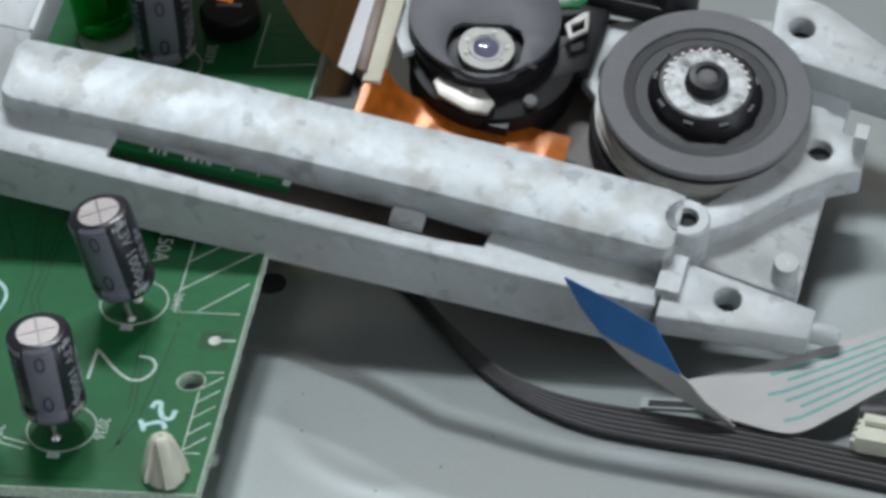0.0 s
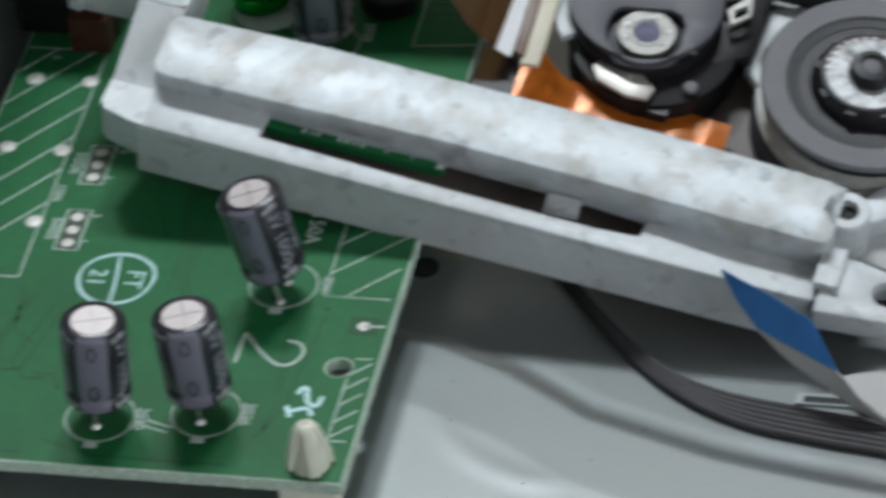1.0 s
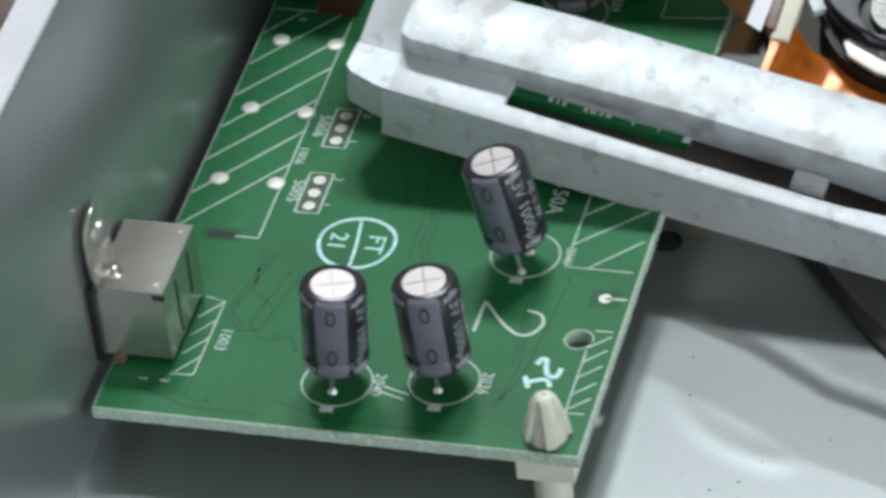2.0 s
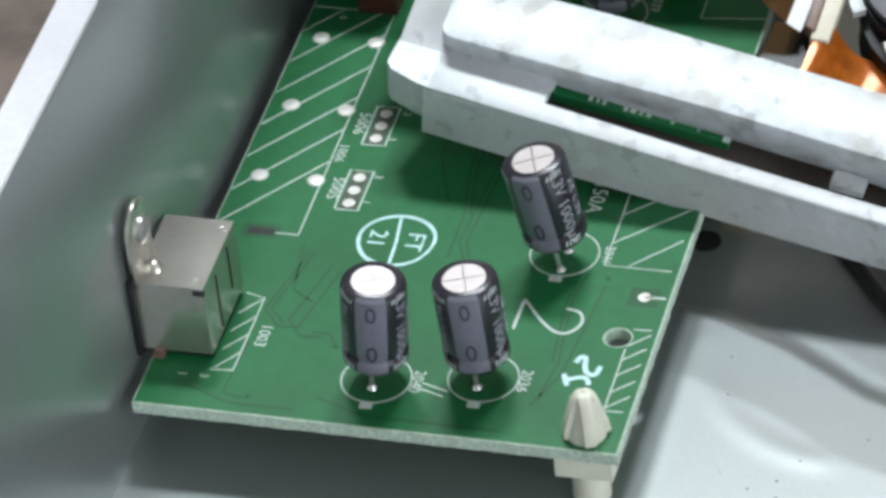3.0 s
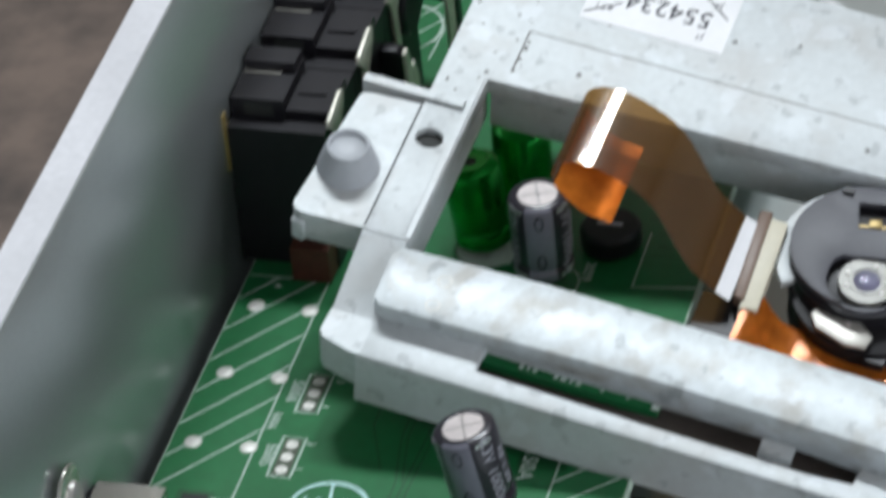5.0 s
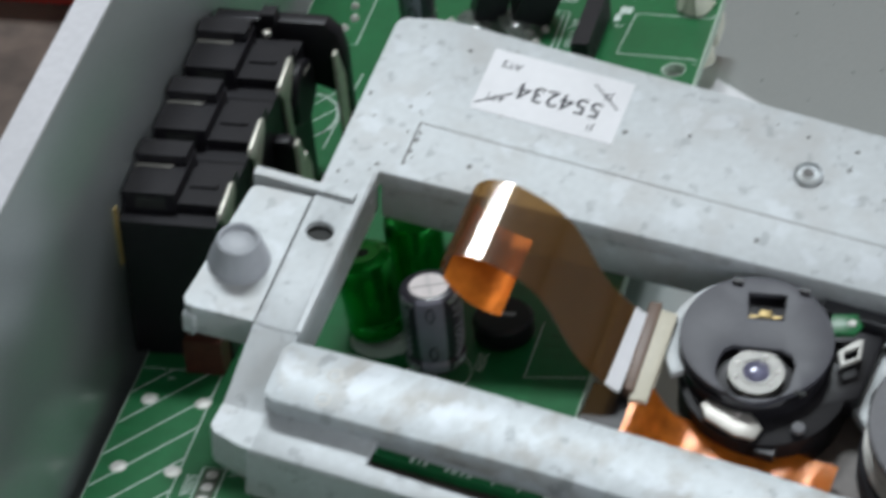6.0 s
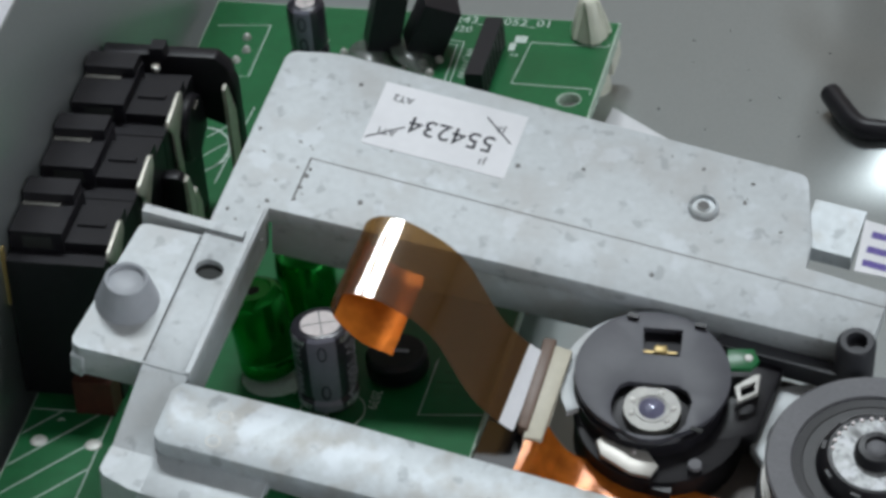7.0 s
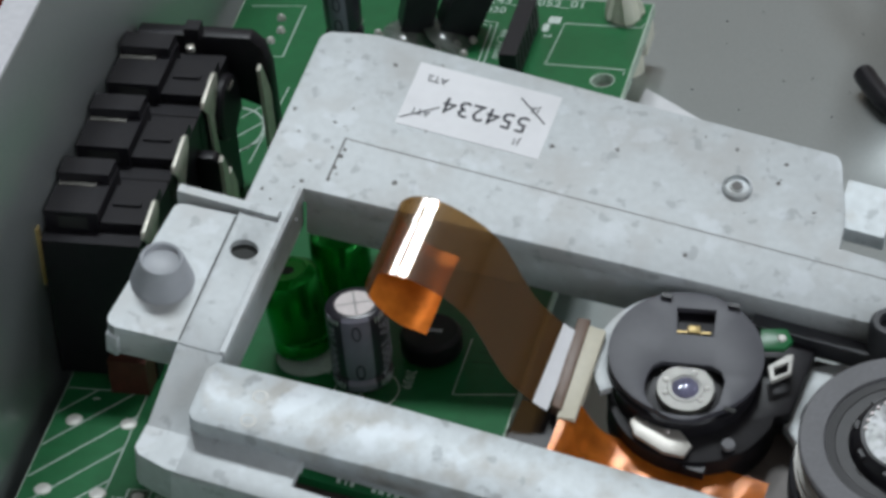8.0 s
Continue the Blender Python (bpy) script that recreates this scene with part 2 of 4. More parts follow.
def soften(bm, w, angle=0.6, seg=2):
    es = [e for e in bm.edges if len(e.link_faces) == 2 and e.calc_face_angle(0) > angle]
    bmesh.ops.bevel(bm, geom=es, offset=w, segments=seg, profile=0.5, affect="EDGES", clamp_overlap=True)
    return bm


def part(name, bm, material, parent=None, label="", scale=K):
    me = bpy.data.meshes.new(name)
    bmesh.ops.scale(bm, vec=(scale,) * 3, verts=bm.verts)
    bm.to_mesh(me)
    bm.free()
    me.materials.append(M[material])
    me.polygons.foreach_set("use_smooth", [True] * len(me.polygons))
    me.set_sharp_from_angle(angle=radians(35))
    ob = new(name, me)
    ob.parent = parent
    if label:
        ob["label"] = label
    return ob


def thing(name, m, label, category, group="", kind=""):
    ob = new(name)
    ob.empty_display_size = 0.005
    ob.matrix_world = m
    return tagged(ob, label, category, group, kind)


def B():
    return bmesh.new()


def at(x, y, z, rx=0, ry=0, rz=0):
    return pose(x * K, y * K, z * K, rx, ry, rz)


# ---- the chassis and what is round it ----
def sheet(name, xs, ys, height, material, kind="structure", label="", category="", thick=0.0):
    verts = [(x * K, y * K, height(x, y) * K) for y in ys for x in xs]
    n = len(xs)
    faces = [(j * n + i, j * n + i + 1, (j + 1) * n + i + 1, (j + 1) * n + i) for j in range(len(ys) - 1) for i in range(n - 1)]
    me = bpy.data.meshes.new(name)
    me.from_pydata(verts, [], faces)
    me.materials.append(M[material])
    me.polygons.foreach_set("use_smooth", [True] * len(me.polygons))
    return tagged(new(name, me), label, category, kind=kind)


def ease(t):
    t = min(1.0, max(0.0, t))
    return t * t * (3 - 2 * t)


def fold_line(x):
    """Where the pressed step of the chassis floor runs."""
    return float(np.interp(x, [-60, -4, 3, 12.5, 23, 38.5, 59, 100, 220], [39.5, 38.9, 37.3, 32.8, 26.2, 21.5, 17.0, 9.0, -10])) + 0.4 * math.sin(x / 9.0)


def floor_height(x, y):
    """The floor climbs gently to the pressed fold, then falls away towards the open side."""
    d = fold_line(x) - y
    fall = 0.02 * min(d, 14.0) - 0.016 * max(0.0, min(d, 45.0) - 14.0) if d > 0 else 0.045 * max(d, -26.0) + 0.024 * max(0.0, -26.0 - d)
    groove = 0.95 * ease(d / 3.2) - 0.05 * math.exp(-(((d + 0.8) / 1.2) ** 2))
    far = ease((x - 25) / 15) * ease((y - 138) / 20)
    dish = -1.2 * ease((27.0 - math.hypot(x - 43, y - 190)) / 10.0)
    lip = 0.06 * math.exp(-(((math.hypot(x - 22, (y - 34) * 0.9) - 20) / 1.6) ** 2)) * ease((34 - y) / 4) * ease((24 - x) / 6)
    return FLOOR + fall + groove + 2.5 * far + dish + lip


xs = [WALL + 0.02 + 2.5 * i for i in range(20)] + [-9 + 0.6 * i for i in range(180)] + [100 + 5 * i for i in range(25)]
ys = [-90 + 5 * i for i in range(17)] + [-4 + 0.4 * i for i in range(123)] + [46 + 2.5 * i for i in range(118)]
sheet("chassis_floor", xs, ys, floor_height, "steel", label="pressed grey steel bottom of a player's case", category="chassis floor")

bm = B()
outline = [(WALL, -13), (WALL, 45.9), (WALL - 0.25, 46.4), (WALL - 0.6, 46.5), (WALL - 4.7, 46.5), (WALL - 5.1, 46.0), (WALL - 5.1, 43.0), (WALL - 4.3, 43.0), (WALL - 4.3, 45.6), (WALL - 1.4, 45.6), (WALL - 1.0, 44.8), (WALL - 1.0, -13)]
prism(bm, outline, -90, 340)
bmesh.ops.rotate(bm, matrix=Matrix(((1, 0, 0), (0, 0, 1), (0, 1, 0))), verts=bm.verts)
bmesh.ops.recalc_face_normals(bm, faces=bm.faces)
tagged(part("wall_west", bm, "steel", label="folded grey steel side wall with a pale rim"), category="chassis wall", kind="structure")
bm = box(B(), WALL - 4.8, WALL - 0.4, -90, 340, 46.5, 46.62)
tagged(part("trim", bm, "rim", label="pale worn upper rim of the steel wall"), category="rim", kind="structure")

bm = box(B(), -2500, 2500, -2500, 2500, -60, -13)
tagged(part("ground", bm, "wood", label="dark stained wooden workbench top"), category="bench top", kind="structure")
# unseen shell added for bounce; the brown north side tones the floor's reflection
for name, b in (("wall_north", (-2500, 2500, 1700, 1800, -13, 1680)), ("wall_south", (-2500, 2500, -2600, -2500, -13, 1680)), ("wall_far_west", (-2600, -2500, -2500, 2500, -13, 1680)), ("ceiling", (-2600, 2600, -2600, 2600, 1680, 1780))):
    tagged(part(name, box(B(), *b), "panel" if name == "wall_north" else "plaster", label="unseen brown wall added to darken the steel floor's reflection" if name == "wall_north" else "unseen pale surface added to bounce light"), category="ceiling" if name == "ceiling" else "wall", kind="structure")

# unseen east wall, its opening added to hold the side fill
wall = plate(B(), [(-2500, -13), (2500, -13), (2500, 1680), (-2500, 1680)], [[(-2160, 90), (-640, 90), (-640, 1410), (-2160, 1410)]], 0, 100)
bmesh.ops.transform(wall, matrix=Matrix(((0, 0, 1, 2500), (1, 0, 0, 0), (0, 1, 0, 0), (0, 0, 0, 1))), verts=wall.verts)
tagged(part("wall_east", wall, "plaster", label="unseen pale wall with an opening added for the side fill"), category="wall", kind="structure")

bm = soften(box(B(), -118, -97, 172, 240, -13, 1), 2.0)
tagged(part("red_box", bm, "red", label="red plastic case lying on the bench"), category="box")

# ---- the main circuit board ----
board = thing("circuit_board", at(0, 0, 0), "green printed circuit board with white markings, fixed above the steel floor", "circuit board")
EDGE = [(-56.9, 0), (0, 0), (0, 166.3), (-56.9, 166.3)]
HOLES = [ring(-4.5, 19.4, 1.55), ring(-3.4, 147.7, 1.5)]
chips = random.Random(9)
FRAYED = [(-56.9 + 0.6 * i, chips.uniform(-0.10, 0.05)) for i in range(95)] + [(chips.uniform(-0.05, 0.14), 0.5 * i) for i in range(333)] + EDGE[2:]
part("substrate", plate(B(), FRAYED, HOLES, -1.6, -0.04), "pcb_edge", board, "pale rough fibreglass edge")
INNER = [(-56.75, 0.18), (-0.18, 0.18), (-0.18, 166.1), (-56.75, 166.1)]
part("solder_mask", plate(B(), INNER, [ring(-4.5, 19.4, 1.75), ring(-3.4, 147.7, 1.7)], -0.04, 0.0), "pcb", board)


def print_line(pts, w=0.17):
    part("printed_line", stroke(B(), pts, w, 0.0), "silk", board)


def print_text(text, x, y, size, turn=-90, material="silk"):
    part("printed_text", lettering(B(), text, size, Matrix.Translation((x, y, 0.03)) @ Matrix.Rotation(radians(turn), 4, "Z")), material, board)


def print_disc(x, y, r0, r1, material="silk", turn=0.0, squash=1.0):
    bm = B()
    if r0:
        plate(bm, ring(x, y, r1, 40, r1 * squash, turn), [ring(x, y, r0, 40, r0 * squash, turn)], 0.0, 0.04)
    else:
        prism(bm, ring(x, y, r1, 28), 0.0, 0.04)
    return bm


for x, y in ((-30.1, 8.17), (-18.0, 10.2), (-14.1, 33.0), (-19.0, 78.8)):
    part("printed_ring", print_disc(x, y, 3.98, 4.16), "silk", board)
    part("polarity_mark", box(B(), x - 0.75, x + 0.75, y - 5.1, y - 3.95, 0.0, 0.05), "silk", board, "white polarity mark")
print_text("2040", -25.4, 8.4, 1.9)
print_text("2036", -13.3, 10.4, 1.9)
print_text("2041", -9.0, 33.4, 1.6)
print_text("1003", -45.2, 13.4, 2.0)
print_text("5005", -44.2, 40.6, 2.1)
print_text("5006", -44.4, 53.0, 2.1)
print_text("1006", -45.3, 47.2, 1.7)
print_text("150A", -12.7, 43.6, 2.7)
print_text("2112", -25.0, 82.0, 1.8, 0)
print_text("2039", -14.3, 81.6, 1.9)
print_text("9_243_30052_01", -17.2, 164.9, 2.3, 0)
print_text("67020", -22.4, 162.6, 2.0, 0)
print_text("IN_71100", -19.0, 154.6, 1.7)
for ch, x, y in (("6", -52.4, 73.2), ("1", -40.0, 38.6), ("3", -39.6, 43.4), ("1", -39.9, 50.6), ("3", -39.4, 55.6), ("3", -50.0, 5.6), ("1", -52.6, 5.6), ("2", -54.4, 79.2), ("2", -13.0, 157.2)):
    print_text(ch, x, y, 1.5)

for x, w in ((-41.85, 1.45), (-41.9, 1.45)):
    y0 = 40.57 if x == -41.85 else 52.9
    print_line([(x - w, y0 - 3.7), (x + w, y0 - 3.7), (x + w, y0 + 3.7), (x - w, y0 + 3.7), (x - w, y0 - 3.7)], 0.2)
    part("mask_opening", box(B(), x - 1.1, x + 1.1, y0 - 3.5, y0 + 3.5, 0.0, 0.012), "bare", board, "brownish bare strip")
    for dy in (-2.4, 0, 2.4):
        part("solder_pad", print_disc(x, y0 + dy, 0, 0.75), "solder", board, "tinned pad")
for x, y in ((-54, 68.8), (-54, 55.3), (-54, 41.7), (-46.95, 68.8), (-46.95, 55.24), (-46.95, 41.7)):
    part("solder_dot", lathe(B(), [(1.12, 0.0), (1.0, 0.14), (0.6, 0.22), (0, 0.25)], x, y, 20), "solder", board, "tinned round contact")

print_line([(-46.2, 31.5), (-46.2, 75.0)])
print_line([(-56.6, 75.0), (-46.2, 75.0)])
print_line([(-49.0, 31.5), (-46.2, 31.5)])
for k in range(7):
    y = 32.4 + 6.25 * k
    top = min(y + 13.0, 75.0)
    print_line([(-56.6, y), (-56.6 + 10.3 * (top - y) / 13.0, top)], 0.2)
print_line([(-46.9, 7.0), (-46.9, 19.9), (-49.3, 20.5)])
print_line([(-46.9, 7.0), (-49.6, 6.8)])
for y in (7.2, 10.4, 13.6, 16.8):
    print_line([(-49.2, y), (-46.9, y + 3.0)])
print_line([(-9.0, 46.5), (-9.0, 31.6), (-1.0, 31.6)])
print_line([(-9.2, 35.4), (-1.2, 42.9)])
print_line([(-6.2, 31.8), (-0.9, 37.2)])
print_line([(-9.0, 40.8), (-3.0, 46.4)])
print_line([(-3.2, 6.9), (-3.2, 17.6)])
print_line([(-3.0, 21.0), (-0.9, 21.1)])
print_line([(-3.2, 6.9), (-1.0, 7.0)])
for y in (7.4, 10.0, 12.9, 15.6, 18.0):
    print_line([(-3.2, y), (-0.8, y + 2.3)], 0.18)
print_line([(-3.1, 26.7), (-0.6, 26.8)], 0.3)
part("solder_pad", print_disc(-3.1, 26.7, 0, 0.75), "solder", board)
print_line([(-24.7, 8.3), (-21.4, 7.3)], 0.2)
print_line([(-25.0, 7.4), (-21.8, 6.4)], 0.2)
print_line([(-8.2, 90.5), (-8.2, 79.3), (-0.3, 80.2)])
print_line([(-0.4, 161.2), (-0.6, 160.3), (-11.2, 160.4), (-11.9, 150.6), (-0.8, 150.3), (-0.8, 149.0)])
print_line([(-23.0, 160.0), (-20.4, 159.6), (-20.2, 148.0)])
print_line([(-22.4, 159.0), (-21.2, 158.9), (-21.0, 148.0)])
print_line([(-55.4, 160.2), (-48.0, 160.9), (-48.0, 148.6), (-52.0, 148.2)])
part("printed_ring", stroke(B(), [(-50.5 + 4.3 * math.cos(radians(a)), 131.0 + 5.2 * math.sin(radians(a))) for a in range(-80, 91, 10)], 0.3, 0.0), "silk", board)
print_line([(-45.3, 141.6), (-46.2, 124.0)])
for y in (124, 129, 134):
    print_line([(-50, y), (-46.2, y + 5)])
print_line([(-13.6, 161.0), (-11.9, 161.0)], 1.6)
print_line([(-13.6, 160.0), (-13.6, 158.2)], 0.9)
rough_ring = [(-34.4 + (4.55 + 0.12 * math.sin(3 * a)) * math.cos(a), 32.2 + (4.55 + 0.10 * math.cos(2 * a)) * math.sin(a)) for a in [2 * math.pi * i / 40 for i in range(41)]]
part("printed_ring", stroke(B(), rough_ring, 0.38, 0.0), "pen", board)
rough_ring = [(x * 1.0 + 0.12, y + 0.15) for x, y in rough_ring]
part("printed_ring", stroke(B(), rough_ring, 0.25, 0.045), "pen", board)
part("printed_line", stroke(B(), [(-34.9, 36.8), (-34.3, 32.0), (-34.1, 27.6)], 0.35, 0.0), "pen", board)
print_text("FT", -32.2, 32.3, 3.1, -90, "pen")
print_text("21", -36.8, 32.3, 3.1, -90, "pen")
part("printed_figure", stroke(B(), smooth_line([(-16.8, 19.0), (-16.7, 23.8), (-16.4, 23.9), (-14.0, 21.0), (-11.8, 19.2), (-10.2, 19.4), (-9.2, 21.2), (-9.8, 22.9), (-11.5, 23.4)], 6), 0.36, 0.0), "silk", board)
part("pen_mark", stroke(B(), smooth_line([(-8.2, 14.4), (-7.9, 15.4), (-7.3, 15.3), (-7.1, 14.2), (-6.6, 12.9), (-5.6, 12.7), (-5.3, 14.2)], 5), 0.62, 0.0), "pen", board)
part("pen_mark", stroke(B(), [(-9.1, 12.3), (-8.7, 11.3), (-8.3, 10.4)], 0.6, 0.0), "pen", board)
part("pen_mark", stroke(B(), smooth_line([(-8.7, 11.3), (-6.9, 12.0), (-6.2, 11.6), (-5.9, 10.8)], 4), 0.6, 0.045), "pen", board)
part("pen_mark", stroke(B(), smooth_line([(-23.2, 19.0), (-24.2, 21.4), (-23.6, 24.0)], 5), 0.5, 0.0), "pen", board)

for pts in ([(-43.8, 29.1), (-46.3, 18.0), (-43.9, 15.2), (-41.6, 15.6), (-39.3, 25.7), (-36.0, 27.0)], [(-43.2, 29.0), (-45.6, 18.2), (-43.6, 16.0)], [(-39.7, 14.9), (-37.6, 15.0), (-36.4, 12.9)], [(-46.5, 12.0), (-47.0, 3.2), (-44.5, 2.6)], [(-24.0, 28.0), (-26.0, 33.0), (-25.0, 50.0)], [(-24.8, 28.0), (-26.8, 33.0), (-25.8, 50.0)], [(-10.5, 30.0), (-11.2, 25.0), (-10.2, 14.0), (-11.0, 8.0)], [(-11.2, 28.0), (-11.8, 25.0), (-10.9, 14.0)], [(-33, 60), (-33, 48), (-30, 40)], [(-29.0, 60), (-29.0, 46), (-27.6, 38), (-27.6, 30)], [(-28.2, 60), (-28.2, 46), (-26.8, 38)], [(-45.0, 30), (-44.0, 22), (-41.0, 20)], [(-40.6, 26.6), (-43.0, 16.6), (-41.0, 14.0), (-38.4, 14.2)], [(-8.0, 28.0), (-8.4, 23.0), (-9.4, 12.0), (-11.6, 6.5)], [(-20.6, 26.8), (-22.6, 26.6)], [(-36.0, 4.0), (-30.0, 1.8), (-14.0, 1.8)], [(-52, 4.0), (-46, 1.6), (-38, 1.6)], [(-6.8, 88), (-2.6, 88), (-2.6, 98)], [(-7.4, 86), (-1.8, 86), (-1.8, 98)], [(-38, 22), (-36, 20.5), (-33, 21)]):
    part("copper_trace", stroke(B(), pts, 0.3, 0.0, 0.03), "trace", board)
for x, y, w, h in ((-50.8, 31.7, 4.6, 2.4), (-3.1, 26.7, 3.6, 3.2), (-11.0, 44.2, 6.0, 2.6)):
    part("copper_patch", box(B(), x - w / 2, x + w / 2, y - h / 2, y + h / 2, 0.0, 0.015), "trace", board)
for x, y in ((-36.4, 12.9), (-26, 48), (-22, 52), (-29, 54), (-44, 3), (-20.6, 26.8), (-8, 29.4)):
    part("via", lathe(B(), [(0.35, 0.0), (0.3, 0.06), (0, 0.06)], x, y, 10), "trace", board)
part("slot_mark", box(B(), -52.4, -49.2, 31.0, 32.2, 0.0, 0.03), "dark_hole", board, "dark milled slot")


# ---- electrolytic capacitors ----
def capacitor(name, m, label, r=3.8, h=11.5, lift=3.3, stripe_turn=0.0, text=True):
    """Stands on its leads; the grey stripe faces -y before stripe_turn is added."""
    ob = thing(name, m, label, "capacitor", "capacitors on the board")
    z0, z1 = lift, lift + h
    prof = [(0, z0), (r - 0.9, z0), (r - 0.25, z0 + 0.15), (r, z0 + 0.6), (r, z0 + 1.4), (r - 0.42, z0 + 1.9), (r - 0.42, z0 + 2.2), (r - 0.05, z0 + 2.8), (r, z1 - 0.9), (r - 0.12, z1 - 0.4), (r - 0.55, z1 - 0.08), (r - 1.15, z1), (r - 1.35, z1 - 0.12)]
    part("sleeve", lathe(B(), prof, n=40), "sleeve", ob, "glossy black printed sleeve")
    bm = lathe(B(), [(r - 1.3, z1 - 0.3), (r - 1.3, z1 - 0.06), (0, z1 - 0.04)], n=36)
    part("can_top", bm, "alu", ob, "bright aluminium top scored with a cross")
    for a in (20, 110):
        bm = box(B(), -r + 1.4, r - 1.4, -0.09, 0.09, z1 - 0.05, z1 - 0.02)
        bmesh.ops.rotate(bm, matrix=Matrix.Rotation(radians(a), 3, "Z"), verts=bm.verts)
        part("score", bm, "lead", ob, "score line")
    bm = B()
    mid, half = -90 + stripe_turn, 28
    zs = [z0 + 0.6, z0 + 1.4, z0 + 1.9, z0 + 2.2, z0 + 2.8, z1 - 0.9, z1 - 0.4, z1 - 0.06]
    rs = [r, r, r - 0.42, r - 0.42, r - 0.05, r, r - 0.12, r - 0.55]
    cols = []
    for i in range(13):
        a = radians(mid - half + 2 * half * i / 12)
        cols.append([bm.verts.new(((q + 0.03) * math.cos(a), (q + 0.03) * math.sin(a), z)) for q, z in zip(rs, zs)])
    for u, w in zip(cols, cols[1:]):
        for k in range(len(zs) - 1):
            bm.faces.new((u[k], w[k], w[k + 1], u[k + 1]))
    part("stripe", bm, "sleeve_grey", ob, "grey polarity stripe")
    turn = Matrix.Rotation(radians(stripe_turn), 4, "Z")
    for z in (z0 + 3.6, z1 - 2.0):
        bm = plate(B(), ring(0, 0, 0.58, 20, 1.1), [ring(0, 0, 0.38, 20, 0.86)], 0.03, 0.06)
        for v in bm.verts:
            a, q = v.co.x / r, r + v.co.z
            v.co = (q * math.sin(a), -q * math.cos(a), z + v.co.y)
        bmesh.ops.transform(bm, matrix=turn, verts=bm.verts)
        part("minus_sign", bm, "sleeve", ob, "printed minus sign")
    if text:
        for words, off, size in (("6.3V 1000\u00b5F", 57, 2.15), ("6.3V 1000\u00b5F", -58, 2.15), ("AE 6.3V", 86, 1.7)):
            mm = Matrix.Translation((radians(off) * r, z0 + h * 0.53, 0.03)) @ Matrix.Rotation(radians(-90), 4, "Z")
            bm = lettering(B(), words, size, mm, 0.04, bend=r)
            bmesh.ops.transform(bm, matrix=turn, verts=bm.verts)
            part("printed_text", bm, "print_grey", ob, "grey printed lettering")
        for k in range(10):
            bm = B()
            a0 = radians(-90 + (38 + 7 * (k // 2)) * (1 if k % 2 else -1) + stripe_turn)
            for z in (z1 - 1.05, z0 + 0.75):
                vs = [bm.verts.new(((r + 0.04) * math.cos(a0 + da), (r + 0.04) * math.sin(a0 + da), z + dz)) for da, dz in ((0, 0), (0.05, 0), (0.09, 0.75), (0.04, 0.75))]
                bm.faces.new(vs)
            part("printed_tick", bm, "silk", ob)
    for dx in (-0.9, 0.9):
        part("lead", rod(B(), [(0.3 * dx, 1.3 * dx, z0 + 0.1), (0.2 * dx, 1.7 * dx, z0 * 0.5), (0.1 * dx, 1.9 * dx, 0.0)], 0.3), "lead", ob, "tinned wire lead")
        part("solder_fillet", lathe(B(), [(0.62, 0.0), (0.5, 0.2), (0.3, 0.5), (0.0, 0.55)], 0.1 * dx, 1.9 * dx, 12), "lead", ob)
    return ob


LEAN1 = at(-30.1, 8.3, 0.05, 0, 4.2, 0)
LEAN2 = at(-18.2, 10.2, 0.05, 0, -2.9, 0)
LEAN3 = at(-13.75, 31.7, 0.05, 1.2, -9.4, 0)
capacitor("capacitor", LEAN1, "black electrolytic capacitor with a grey stripe standing on its leads", stripe_turn=10)
capacitor("capacitor", LEAN2, "black electrolytic capacitor with a grey stripe standing upright", stripe_turn=11)
capacitor("capacitor", LEAN3, "black electrolytic capacitor leaning over beside the cast frame", stripe_turn=-4, lift=3.9)
capacitor("capacitor", at(-19.0, 78.4, 0.05, 0, 0, 0), "black electrolytic capacitor seen through the frame's window", stripe_turn=14, lift=2.5)
small = capacitor("capacitor", at(-40.0, 152.5, 0.05), "small dark blue electrolytic capacitor near the board's end", r=2.6, h=9, lift=1.0, text=False)

for x, y, lean, h in ((-28.6, 86.2, -6, 12.2), (-25.6, 94.6, 1, 12.6)):
    ob = thing("choke", at(x, y, 0.05, -1, lean, 0), "glossy green sleeved choke standing on a white printed disc", "choke", "green chokes")
    part("sleeve", lathe(B(), [(0, 0.4), (3.3, 0.4), (3.75, 0.9), (3.8, 2.2), (3.55, 2.8), (3.8, 3.5), (3.8, h - 1.4), (3.6, h - 0.6), (3.0, h - 0.1), (2.4, h), (2.2, h - 0.15), (0, h - 0.2)], n=36), "green_glass", ob, "glossy green sleeve")
    part("core", lathe(B(), [(0.9, h - 0.25), (0.8, h - 0.1), (0, h - 0.08)], n=20), "dark_hole", ob, "dark core")
    part("lead", rod(B(), [(0, 0, 0), (0, 0, 0.6)], 0.4), "lead", ob)
    part("printed_disc", print_disc(x + 0.8, y - 1.4, 0, 4.2), "silk", board, "white printed disc")

# ---- shielded socket at the wall ----
jack = thing("mini_din_socket", at(0, 0, 0), "tinned steel shielded socket screwed to the case wall", "socket")
part("shield", soften(box(B(), -57.9, -49.6, 8.3, 20.6, 0.9, 10.7), 0.45), "tin", jack, "tinned folded shield")
part("base", soften(box(B(), -58.4, -49.9, 8.9, 20.4, 0.05, 2.6), 0.2), "black", jack, "black plastic base")
piece = part("gasket", plate(B(), [(7.4, 0.3), (21.6, 0.3), (21.6, 9.4), (7.4, 11.2)], [[(9, 2), (20, 2), (20, 8), (9, 8)]], 0, 0.7), "black", jack, "black plastic flange")
